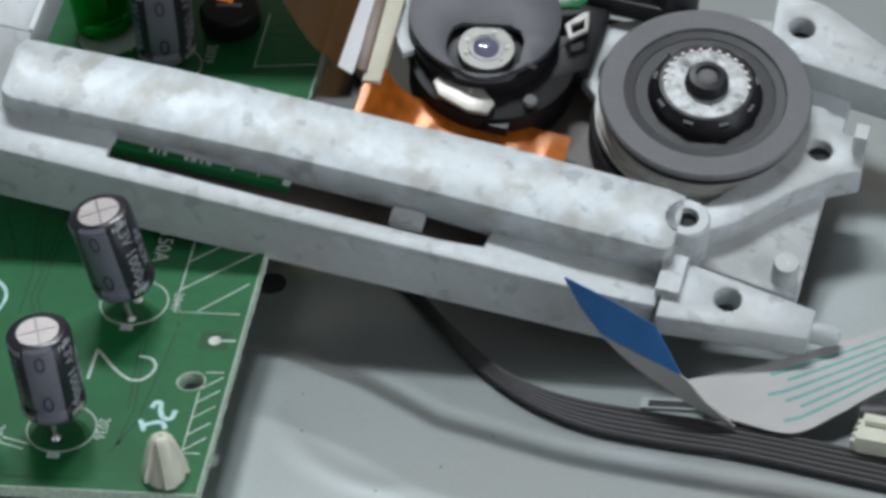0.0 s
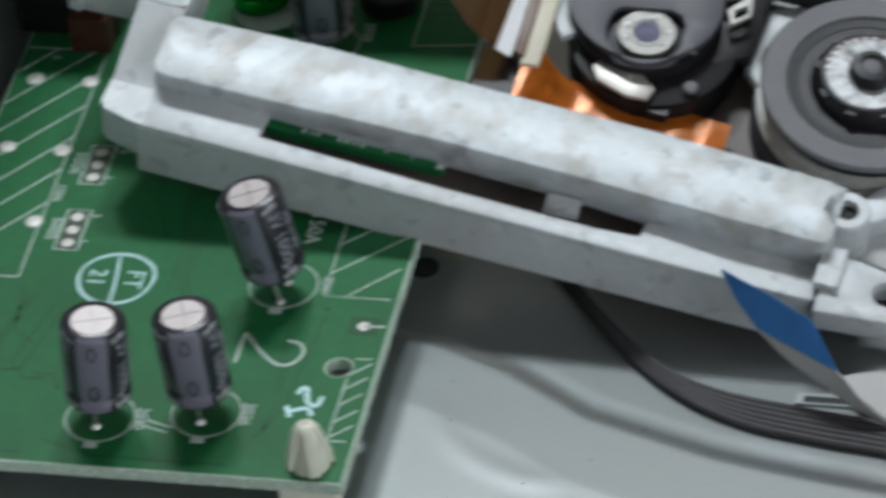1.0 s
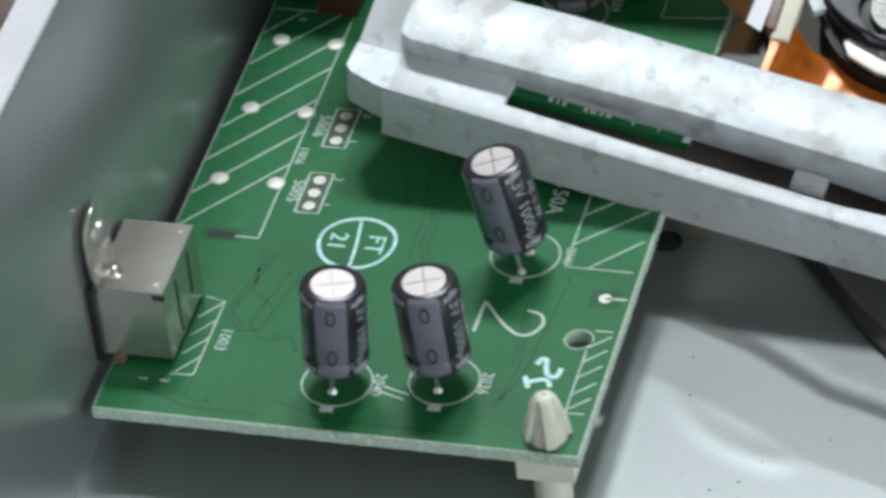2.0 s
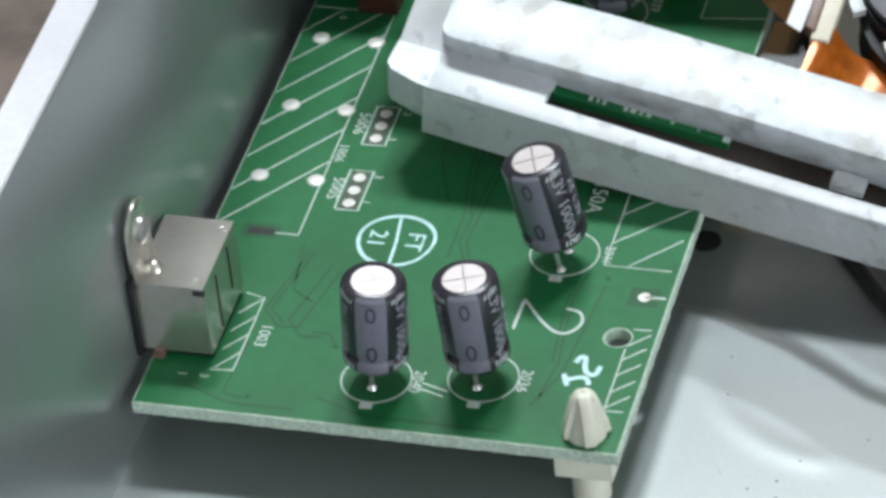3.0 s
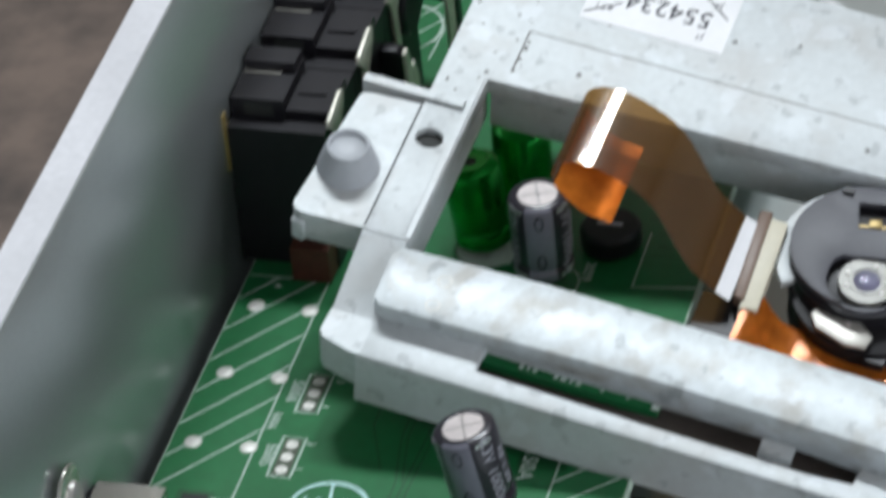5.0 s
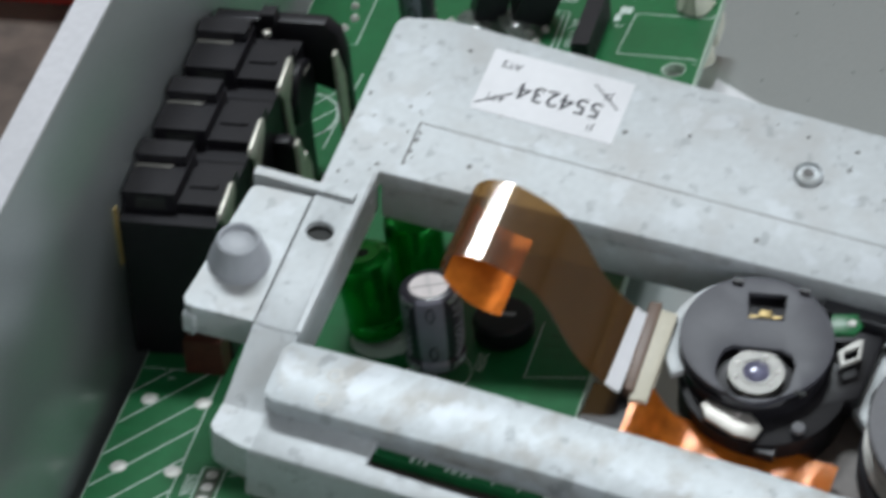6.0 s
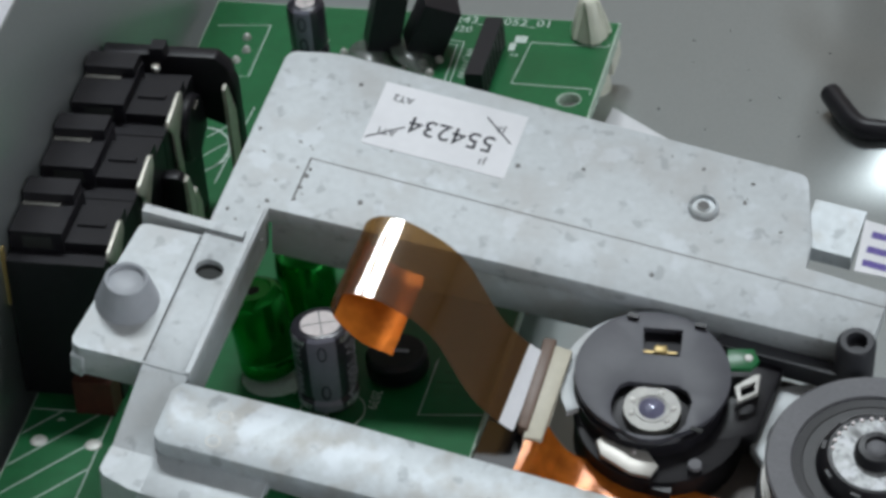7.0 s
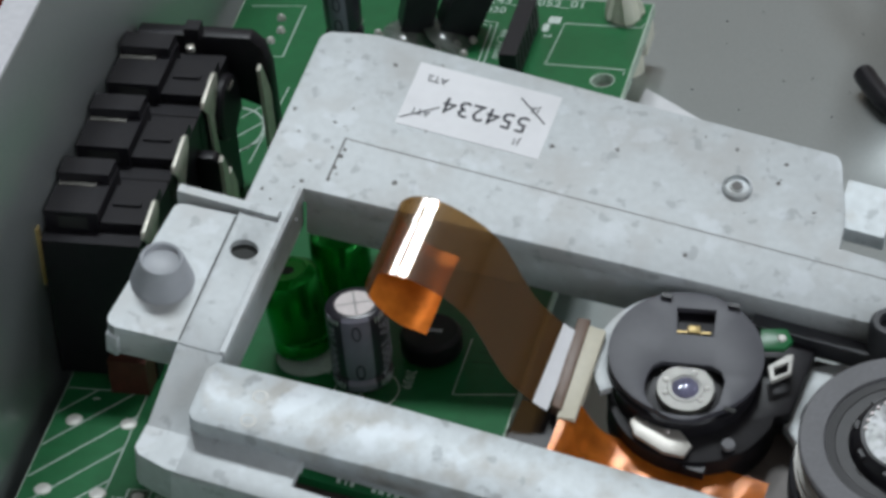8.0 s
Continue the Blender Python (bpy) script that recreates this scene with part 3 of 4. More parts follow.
piece.matrix_local = Matrix(((0, 0, 1, WALL * K), (1, 0, 0, 0), (0, 1, 0, 0), (0, 0, 0, 1)))
part("side_slot", box(B(), -49.62, -49.55, 12.4, 12.9, 1.5, 9.2), "dark_hole", jack, "dark seam")
part("side_slot", box(B(), -49.62, -49.55, 17.0, 17.5, 3.5, 9.6), "dark_hole", jack, "dark seam")
for x, y in ((-50.7, 9.6), (-50.5, 19.0)):
    part("dimple", lathe(B(), [(0.45, 10.68), (0.4, 10.78), (0.2, 10.76), (0, 10.74)], x, y, 12), "tin", jack)
part("notch", box(B(), -50.9, -49.55, 8.26, 8.7, 9.6, 10.35), "dark_hole", jack, "dark notch")
lug = plate(B(), [(8.2, 9.6), (7.4, 14.6), *[(10.8 + 3.3 * math.cos(radians(a)), 17.2 + 3.3 * math.sin(radians(a))) for a in range(180, -21, -20)], (14.6, 9.6)], [], 0.0, 0.5)
piece = part("lug", soften(lug, 0.12), "tin", jack, "upright tinned screw lug")
piece.matrix_local = Matrix(((0, 0, 1, (WALL + 0.9) * K), (1, 0, 0, 0), (0, 1, 0, 0), (0, 0, 0, 1)))
screw = lathe(B(), [(1.7, 0.0), (1.6, 0.5), (1.0, 0.9), (0, 1.0)], 11.2, 16.4, 20)
piece = part("screw", screw, "chrome", jack, "round-headed screw")
piece.matrix_local = Matrix(((0, 0, 1, (WALL + 1.4) * K), (1, 0, 0, 0), (0, 1, 0, 0), (0, 0, 0, 1)))
part("solder_blob", lathe(B(), [(1.2, 10.6), (0.9, 11.2), (0.4, 11.5), (0, 11.5)], -56.4, 11.4, 12), "tin", jack, "blob of solder")
part("pin", box(B(), -56.6, -55.4, 7.6, 8.6, 0.05, 0.9), "brown", jack, "copper pin")

# ---- black phono sockets along the wall ----
phono = thing("phono_socket_row", at(0, 0, 0), "row of black phono sockets with tinned contacts along the wall", "socket")
for i in range(3):
    y = 78.1 + 13.8 * i
    part("housing", soften(box(B(), WALL + 0.3, -45.6, y, y + 13.6, 0.05, 20.5), 0.35), "black", phono)
    part("step", soften(box(B(), WALL + 0.3, -51.4, y + 2.6, y + 12.3, 20.4, 23.2), 0.35), "black", phono)
    part("step", soften(box(B(), -51.3, -45.7, y + 2.8, y + 10.6, 20.4, 21.8), 0.3), "black", phono)
    part("ridge", soften(box(B(), WALL + 0.4, -51.6, y + 8.9, y + 12.2, 23.1, 24.5), 0.2), "black", phono)
    part("contact", soften(box(B(), WALL + 0.6, -53.2, y + 7.9, y + 8.7, 23.15, 23.4), 0.08), "tin", phono, "tinned contact strip")
    bm = plate(B(), [(y + 3.4, 6), (y + 5.0, 6), (y + 4.4, 17.5), (y + 7.3, 20.8), (y + 7.3, 22.4), (y + 6.4, 22.9), (y + 1.0, 22.0), (y + 0.6, 21.2), (y + 2.4, 19.2)], [], 0, 0.5)
    piece = part("terminal", soften(bm, 0.12), "pale_tin", phono, "bent tinned terminal")
    piece.matrix_local = Matrix(((0, 0, 1, -45.5 * K), (1, 0, 0, 0), (0, 1, 0, 0), (0, 0, 0, 1)))
    part("recess", soften(box(B(), WALL + 2.0, -52.8, y + 2.45, y + 2.62, 20.9, 22.6), 0.05), "dark_hole", phono, "dark recess")
    part("bar", soften(box(B(), -50.6, -47.0, y + 6.2, y + 7.0, 21.75, 22.1), 0.1), "black", phono)
    part("bezel", box(B(), WALL + 0.05, WALL + 0.35, y - 0.6, y + 0.4, 14, 22.5), "gold", phono, "brassy edge")
arch = [(-58.3, 0.1), (-58.3, 22.0), (-43.0, 22.0), (-41.4, 20.4), (-40.7, 17.4), (-40.6, 0.1), (-41.8, 0.1), (-42.0, 11.0), (-45.6, 12.5), (-46.0, 9.0), (-52.0, 9.0), (-52.0, 0.1)]
piece = part("arched_housing", soften(plate(B(), arch, [], 0, 2.4), 0.3), "black", phono, "black arched end housing")
piece.matrix_local = Matrix(((1, 0, 0, 0), (0, 0, -1, 123.8 * K), (0, 1, 0, 0), (0, 0, 0, 1)))
bm = lathe(B(), [(0, 0), (4.2, 0), (4.4, 0.4), (4.4, 7.6), (4.0, 8.0), (0, 8.1)], n=28)
bmesh.ops.transform(bm, matrix=Matrix.Translation((-52.4, 115.2, 15.4)) @ Matrix.Rotation(radians(90), 4, "Y"), verts=bm.verts)
part("barrel", bm, "black", phono, "round black socket barrel")
# highlight on the barrel's end, modelled as a tinned strip
part("glint", soften(box(B(), -44.35, -44.2, 114.6, 116.6, 18.2, 18.7), 0.05), "tin", phono, "small bright strip standing for a glint on the barrel")
piece = part("arched_rib", soften(plate(B(), [(-45.6, 0.1), (-45.6, 16.4), (-43.4, 16.4), (-42.0, 14.8), (-41.6, 12.0), (-41.6, 0.1)], [], 0, 2.0), 0.3), "black", phono, "black rib")
piece.matrix_local = Matrix(((1, 0, 0, 0), (0, 0, -1, 104.6 * K), (0, 1, 0, 0), (0, 0, 0, 1)))
part("knob", soften(box(B(), -51.4, -49.4, 120.4, 122.6, 21.9, 23.6), 0.8), "black", phono)
part("rivet", lathe(B(), [(0.7, 22.2), (0.6, 22.8), (0, 22.95)], -49.8, 117.8, 14), "tin", phono, "bright rivet")
for y, h in ((99.4, 19.0), (101.8, 15.5), (118.4, 19.8), (120.2, 15.8)):
    bm = plate(B(), [(y, 1.0), (y + 1.9, 1.0), (y + 1.9, h - 3.2), (y + 0.9, h - 1.0), (y + 0.5, h), (y - 0.3, h - 0.4)], [], 0, 0.5)
    piece = part("terminal", bm, "pale_tin", phono, "bent tinned terminal")
    piece.matrix_local = Matrix(((0, 0, 1, -41.4 * K), (1, 0, 0, 0), (0, 1, 0, 0), (0, 0, 0, 1)))
relay = soften(box(B(), -50.8, -45.8, 74.6, 78.0, 0.05, 5.0), 0.5)
tagged(part("film_capacitor", relay, "rust", label="dark red block capacitor beside the black sockets"), category="capacitor")

coil = thing("ring_coil", at(-12.6, 87.4, 0.05), "black round coil on the board under the film cable", "coil")
part("body", lathe(B(), [(0, 0.3), (3.6, 0.3), (3.9, 0.8), (3.9, 2.8), (3.5, 3.3), (0, 3.4)], n=32), "black", coil)
part("mark", box(B(), -1.6, 1.6, -0.3, 0.3, 3.35, 3.45), "print_grey", coil, "grey printed mark")
for dx in (-3.0, 3.0):
    part("lead", rod(B(), [(dx, 0, 0.0), (dx, 0, 0.5)], 0.35), "lead", coil)

# ---- parts at the far end of the board ----
bm = soften(box(B(), -17.0, -14.6, 146.0, 159.6, 0.05, 4.4), 0.3)
hdr = tagged(part("pin_header", bm, "black", label="long black upright connector strip on the board"), category="connector")
for k in range(7):
    part("groove", box(B(), -14.65, -14.5, 147.0 + 1.8 * k, 147.7 + 1.8 * k, 0.8, 4.0), "dark_hole", hdr)
for x, y, w, d, h, lean in ((-31.4, 156.0, 4.4, 4.0, 10.0, 14), (-26.0, 156.4, 5.2, 4.4, 8.6, 26)):
    bm = soften(box(B(), -w / 2, w / 2, -d / 2, d / 2, 1.2, h), 0.9, seg=3)
    ob = part("coil", bm, "black", label="black dipped coil set in clear glue")
    ob.matrix_world = at(x, y, 0.05, 0, lean, 20)
    tagged(ob, category="coil", group="coils at the board's end")
    part("glue", lathe(B(), [(4.4, 0.0), (3.6, 0.8), (2.4, 1.3), (0, 1.5)], 0, -1.0, 18), "glue", ob, "clear glue")
# solder joints, with extra ones added as glints of the clear glue
for x, y in ((-50.5, 157.5), (-49.8, 154.5), (-50.6, 152.0), (-31, 156.5), (-24.5, 157.0), (-27, 153), (-33, 152), (-39.6, 158), (-23.4, 151.6), (-22.8, 154.8), (-28.6, 151.4), (-24.9, 153.4), (-36.2, 155.2)):
    part("joint_and_glint", lathe(B(), [(0.65, 0.0), (0.5, 0.5), (0.2, 0.8), (0, 0.85)], x, y, 12), "solder", board, "bright solder joint, some standing for glints on the glue")

# ---- nylon board supports ----
for x, y in ((-4.2, 3.0), (-3.4, 163.0)):
    ob = thing("board_support", at(x, y, 0), "milky nylon support clipped through the board's corner", "support", "nylon board supports")
    for k in range(4):
        bm = plate(B(), [(0.15, 0.05), (2.75, 0.05), (2.65, 1.2), (1.5, 5.2), (0.9, 6.0), (0.15, 6.2)], [], -0.75, 0.75)
        bmesh.ops.transform(bm, matrix=Matrix.Rotation(radians(90 * k + 25), 4, "Z") @ Matrix.Rotation(radians(90), 4, "X"), verts=bm.verts)
        part("barb", soften(bm, 0.25), "nylon", ob)
    part("core", lathe(B(), [(2.3, 0.0), (2.1, 1.2), (1.2, 4.6), (0.6, 5.8), (0, 6.0)], n=18), "nylon", ob)
    part("collar", soften(box(B(), -3.3, 3.3, -2.6, 2.6, -4.6, -1.65), 0.3), "nylon", ob)
    part("pillar", lathe(B(), [(2.3, -12.2), (2.1, -4.5)], n=16), "nylon", ob)
# ---- the optical drive: its own axes lie tilted across the board ----
DRIVE = Matrix(((0.9820, 0.1149, 0.1501, -0.0305), (-0.0799, 0.9720, -0.2209, 0.05856), (-0.1713, 0.2050, 0.9637, 0.01891), (0, 0, 0, 1)))
drive = thing("optical_drive", DRIVE, "worn grey cast-metal optical drive chassis lying tilted across the board", "optical drive")


def corner(cx, cy, r, a0, a1, n=5):
    return [(cx + r * math.cos(radians(a0 + (a1 - a0) * i / n)), cy + r * math.sin(radians(a0 + (a1 - a0) * i / n))) for i in range(n + 1)]


top = [(-5.5, 1.6), (0.4, 1.6), (0.7, 29.0), (76, 31.2), (76, 40.5), (65.4, 41.0), (65.0, 45.0), (62.2, 54.0), *corner(60.6, 53.6, 1.6, 10, 90), (1.5, 55.6), (-1.5, 55.0), *corner(-3.6, 52.6, 1.8, 90, 180), ]
part("top_plate", soften(plate(B(), top, [ring(-2.9, 17.6, 1.75, 24, 1.55)], -2.6, 0.0), 0.22), "cast", drive, "cast plate with black specks")
part("plate_skirt", soften(box(B(), -4.4, 60.5, 53.0, 54.9, -9.0, -2.5), 0.25), "cast", drive)
part("window_wall", soften(plate(B(), [(0.9, 29.3), (76, 31.5), (76, 33.4), (0.9, 31.4)], [], -9.0, -2.5), 0.2), "cast", drive)
part("window_wall", soften(box(B(), -3.2, 0.1, 0.0, 30.6, -9.0, -2.5), 0.2), "cast", drive)
part("groove", box(B(), 3.0, 76, 38.1, 38.26, -0.02, 0.015), "stain", drive, "thin dark seam")
part("groove", box(B(), 2.9, 3.15, 31.0, 38.3, -0.02, 0.012), "stain", drive)
part("inner_lip", soften(box(B(), -0.3, 0.35, 1.8, 28.8, -0.3, 0.25), 0.1), "cast", drive)
bm = prism(B(), [(-5.7, -8.9), (-5.9, -12.4), (-5.2, -13.3), (-1.6, -14.3), (0.3, -14.45), (0.3, -8.9)], -9.0, -3.02)
part("corner_block", soften(bm, 0.3), "cast", drive)
bm = box(B(), -5.6, 0.1, -8.95, 1.75, -9.0, -0.1)
for v in bm.verts:
    if v.co.z > -4 and v.co.y < -5:
        v.co.z = -3.0
part("corner_ramp", soften(bm, 0.15), "cast", drive)
rail = [*corner(0.8, -7.2, 1.6, 180, 270), (14.0, -8.7), (34.0, -8.35), (54.0, -8.7), (69.0, -9.2), (80.4, -9.4), *corner(80.8, -8.0, 1.4, 270, 360), (82.2, -1.0), (79.8, -0.5), (60.0, 0.4), (18.0, 0.9), (0.0, 0.35), (-0.9, -1.0)]
bm = plate(B(), rail, [], -2.3, 0.1)
for q in bm.verts:
    if q.co.z < -1:
        q.co.z -= 0.072 * max(0.0, q.co.x - 13.6)
part("front_rail", soften(bm, 0.22), "cast_worn", drive, "scuffed grey front rail")
part("rail_foot", soften(plate(B(), [(-0.5, -7.0), (0.6, -8.6), (13.5, -8.5), (13.5, 0.3), (-0.5, 0.2)], [], -6.0, -2.2), 0.1), "cast", drive)
part("rail_foot", soften(plate(B(), [(60.4, -8.8), (80.2, -9.2), (81.6, -8.0), (81.6, -1.2), (60.4, 0.2)], [], -6.6, -2.2), 0.1), "cast", drive)
part("rail_back", soften(box(B(), 13.4, 60.5, -1.2, 0.2, -6.0, -2.2), 0.1), "cast", drive)
for u, v in ((6.5, -2.9), (6.3, -6.7)):
    part("pin_mark", plate(B(), ring(u, v, 0.95, 20), [ring(u, v, 0.72, 20)], 0.09, 0.115), "satin", drive, "faint round moulding mark")
ledge = [(-0.4, -7.5), (-0.4, -14.5), (40.0, -15.1), (79.0, -15.6), (81.8, -15.4), (81.8, -7.6), (60.6, -7.6)]
slot = [(13.6, -11.9), (36.0, -12.6), (55.0, -12.9), (60.3, -12.6), (60.3, -8.0), (13.6, -7.9)]
bm = plate(B(), ledge, [slot], -4.2, -3.0)
for q in bm.verts:
    if q.co.x > 60.2 and q.co.y > -9:
        q.co.z -= 2.2
part("front_ledge", soften(bm, 0.25), "cast", drive, "pale cast ledge with a long slot")
bm = box(B(), -0.6, 81.6, -15.0, -13.0, -10.8, -3.6)
for v in bm.verts:
    if v.co.y < -14:
        v.co.y += (0.4 if v.co.x < 0 else -0.5) - (0.7 if v.co.z < -5 else 0.0)
part("front_wall", soften(bm, 0.3), "cast", drive, "pale cast front face")
part("slot_floor", box(B(), 0.4, 82.0, -13.2, 0.6, -9.6, -8.8), "tray", drive, "dark inner tray")
# unseen plate added to stop light leaking through and to darken the floor's reflection
part("underside_blocker", plate(B(), [(56, -13.1), (97, -6.0), (97, 31), (66, 31), (56, 14)], [], -10.6, -9.7), "tray", drive, "unseen brown plate added to darken the floor below")
part("inner_board", soften(box(B(), 13.2, 35.3, -8.75, -2.0, -6.6, -5.2), 0.1), "pcb", drive, "strip of green board behind the slot")
part("inner_board_tip", box(B(), 34.5, 35.4, -8.7, -7.6, -5.25, -5.1), "silk", drive)
for u, w in ((18.0, 0.5), (18.9, 0.3), (19.7, 0.5), (22.4, 0.5), (23.3, 0.7), (24.3, 0.4), (25.2, 0.6), (28.2, 0.35), (31.4, 0.3)):
    part("printed_bar", box(B(), u - w / 2, u + w / 2, -8.3, -7.2, -5.2, -5.15), "silk", drive, "white printed bar")
part("clip", soften(box(B(), 48.4, 52.4, -11.2, -8.9, -5.0, -4.0), 0.2), "cast", drive, "small bright metal clip")

# mounting tab with its grey post
tab = [(-5.46, 1.9), (-13.6, 1.6), *corner(-13.6, 3.0, 1.4, 270, 180, 3), (-13.4, 20.6), *corner(-12.2, 21.0, 1.2, 180, 90, 3), (-5.46, 22.6)]
part("mounting_tab", soften(plate(B(), tab, [], -5.2, -0.25), 0.4), "cast", drive, "cast mounting tab")
part("tab_hook", soften(plate(B(), [(-14.9, 1.5), (-13.2, 1.1), (-13.0, 2.8), (-14.9, 3.2)], [], -5.4, -2.0), 0.2), "cast", drive, "small hooked corner")
part("tab_fence", soften(box(B(), -13.6, -0.6, 23.2, 24.4, -3.5, 0.6), 0.2), "cast", drive)
part("tab_seam", box(B(), -5.75, -5.5, 2.2, 22.4, -0.27, -0.2), "dark_hole", drive)
part("grey_post", lathe(B(), [(3.95, -0.3), (3.8, 0.2), (2.75, 3.6), (2.55, 3.9), (2.25, 3.8), (2.1, 3.3), (1.2, 3.05), (0, 3.0)], -10.7, 10.2, 32), "post", drive, "round grey plastic post")
part("plate_screw", lathe(B(), [(1.9, 0.0), (1.85, 0.5), (1.5, 0.75), (1.45, 0.3), (0.9, 0.3), (0.8, 0.5), (0, 0.45)], 51.0, 46.1, 24), "cast_worn", drive, "countersunk steel screw")
part("screw_slot", prism(B(), ring(51.0, 46.1, 0.75, 6), 0.45, 0.55), "stain", drive, "dark screw recess")
# black disc that stands for the shade down the oval hole
part("hole_shade_disc", lathe(B(), [(1.9, -0.95), (0, -0.9)], -2.9, 17.6, 16), "dark_hole", drive)

# specks and casting marks on the plate
rnd = random.Random(4)
for k in range(34):
    u, v = (rnd.uniform(-4.6, 4.0), rnd.uniform(24, 44)) if k < 18 else (rnd.uniform(4, 62), rnd.uniform(32, 54))
    r = rnd.uniform(0.12, 0.42)
    bm = prism(B(), [(u + r * rnd.uniform(0.5, 1.2) * math.cos(a), v + r * rnd.uniform(0.5, 1.2) * math.sin(a)) for a in (0, 0.9, 1.8, 2.7, 3.6, 4.5, 5.4)], -0.01, 0.012)
    part("speck", bm, "stain", drive, "small dark speck")

# paper label, upside down to the viewer
label = part("paper_label", plate(B(), [(7.9, 42.6), (26.5, 42.6), (26.4, 53.1), (7.9, 53.0)], [], 0.0, 0.06), "white", drive, "white paper label with black figures")
for text, u, v, size in (("554234", 18.2, 47.4, 3.75), ("AT2", 10.8, 50.9, 1.5), ("AT1", 10.4, 45.2, 1.4), ("J1", 23.0, 44.4, 1.4), ("J2", 23.8, 50.0, 1.4)):
    part("label_text", lettering(B(), text, size, Matrix.Translation((u, v, 0.09)) @ Matrix.Rotation(radians(180), 4, "Z")), "ink", label, "black printed figures")
for a, b in (((8.2, 43.6), (12.4, 46.6)), ((21.6, 51.4), (25.6, 48.2))):
    part("pen_stroke", stroke(B(), [a, b], 0.18, 0.06), "ink", label)

# casting round the motor
base = [(65, 18), (72, 11.0), (76, 1.0), (82, -2.0), (85, -6.0), (97.6, -7.7), (97.7, 8.5), (98.0, 31.3), (88, 33.5), (76, 32.0), (64, 26.0)]
part("motor_base", soften(plate(B(), base, [ring(71, 20, 4.0)], -8.0, -6.0), 0.3), "cast", drive, "cast motor base")
# black box added to fill the dark gap below the base with shade
part("under_shade_box", soften(box(B(), 56, 76, -4, 16, -12.0, -10.5), 0.3), "matte", drive, "dark box added for the shade under the motor base")
part("motor_can", lathe(B(), [(12.6, -6.2), (12.6, -5.4), (13.1, -5.3), (13.1, -4.7), (12.5, -4.6), (12.5, -4.3), (12.9, -4.2), (12.9, -3.6), (12.3, -3.5), (12.3, -2.6), (11.0, -2.4)], 80.9, 15.2, 48), "satin", drive, "layered steel motor can")
part("motor_pot", lathe(B(), [(13.6, -12.0), (13.6, -7.6), (13.4, -6.9), (13.0, -6.6), (12.4, -6.6)], 80.9, 15.2, 56), "matte", drive, "dark round motor housing")
part("motor_shoulder", soften(plate(B(), [(66.0, 20.0), (69.2, 19.0), (71.0, 25.6), (66.6, 27.4)], [], -9.4, -7.4), 0.4), "cast", drive, "smooth cast shoulder beside the motor")
part("boss", lathe(B(), [(2.9, -6.5), (2.9, -0.3), (2.6, 0.1), (1.45, 0.1), (1.4, -3.0), (0, -3.0)], 82.9, -4.0, 24), "cast", drive)
# black disc in place of the shade inside the boss
part("boss_shade_disc", lathe(B(), [(1.42, -1.0), (0, -0.95)], 82.9, -4.0, 16), "dark_hole", drive)
lug = [(82.0, -8.4), (85.0, -8.2), (100.4, -10.8), (100.2, -15.2), (82.2, -16.9)]
part("front_lug", soften(plate(B(), lug, [ring(89.9, -12.1, 1.65)], -6.6, -3.0), 0.3), "cast", drive, "cast lug with a round hole")
part("lug_rib", soften(box(B(), 81.4, 84.2, -13.6, -4.0, -6.0, -2.0), 0.4), "cast", drive)
bm = lathe(B(), [(1.35, 0.0), (1.3, 2.6), (1.0, 3.4), (0, 3.6)], n=16)
bmesh.ops.transform(bm, matrix=Matrix.Translation((100.2, -12.8, -4.8)) @ Matrix.Rotation(radians(90), 4, "Y"), verts=bm.verts)
part("lug_pin", bm, "cast", drive)
part("base_pin", lathe(B(), [(1.6, -6.1), (1.6, -3.4), (1.45, -2.9), (0, -2.8)], 95.5, -5.0, 20), "cast", drive)
ear = [(84.8, -3.4), (88.6, -0.6), (93.6, 5.2), (98.4, 9.4), (101.4, 11.0), (101.0, 15.6), (98.0, 16.2), (95.2, 19.4), (92.0, 19.0), (90.0, 8.0), (84.0, 0.6)]
part("ear", soften(plate(B(), ear, [ring(95.9, 12.7, 1.5)], -7.5, -3.0), 0.3), "cast", drive, "cast ear with a round hole")
for u, v in ((95.9, 12.7), (90.0, 29.6)):
    # black plug painted as the depth shade of each ear hole
    part("hole_shade_disc", lathe(B(), [(1.6, -5.2), (1.6, -4.6), (0, -4.5)], u, v, 18), "dark_hole", drive)
part("ear_post", soften(box(B(), 99.6, 101.2, 13.4, 15.6, -3.2, 0.0), 0.2), "cast", drive)
ear = [(86.6, 26.0), (87.6, 24.6), (104, 22.6), (104, 27.8), (92.0, 34.0), (86.0, 35.0)]
part("ear", soften(plate(B(), ear, [ring(90.0, 29.6, 1.6)], -7.5, -1.6), 0.3), "cast", drive, "cast ear with a round hole")
part("cable_post", lathe(B(), [(2.5, -6), (2.4, 1.4), (2.0, 2.0), (1.3, 2.0), (1.2, 0.6), (0, 0.6)], 74.4, 30.6, 24), "matte", drive, "dark grey round post")
part("side_block", soften(box(B(), 63.4, 69.9, 45.6, 53.2, -4.0, -1.6), 0.3), "cast_worn", drive)

# turntable
hub = part("turntable", lathe(B(), [(9.7, -1.0), (12.7, -1.0), (12.95, -0.8), (12.95, -0.25), (12.7, 0.0), (9.95, 0.0), (9.8, -0.2), (9.7, -0.6)], 80.9, 15.2, 72), "rubber", drive, "grey rubber-faced turntable")
part("under_rim", lathe(B(), [(9.0, -2.3), (12.3, -2.3), (12.5, -2.1), (12.5, -1.2), (12.3, -0.95), (9.0, -0.95)], 80.9, 15.2, 64), "gloss", hub, "black underside rim")
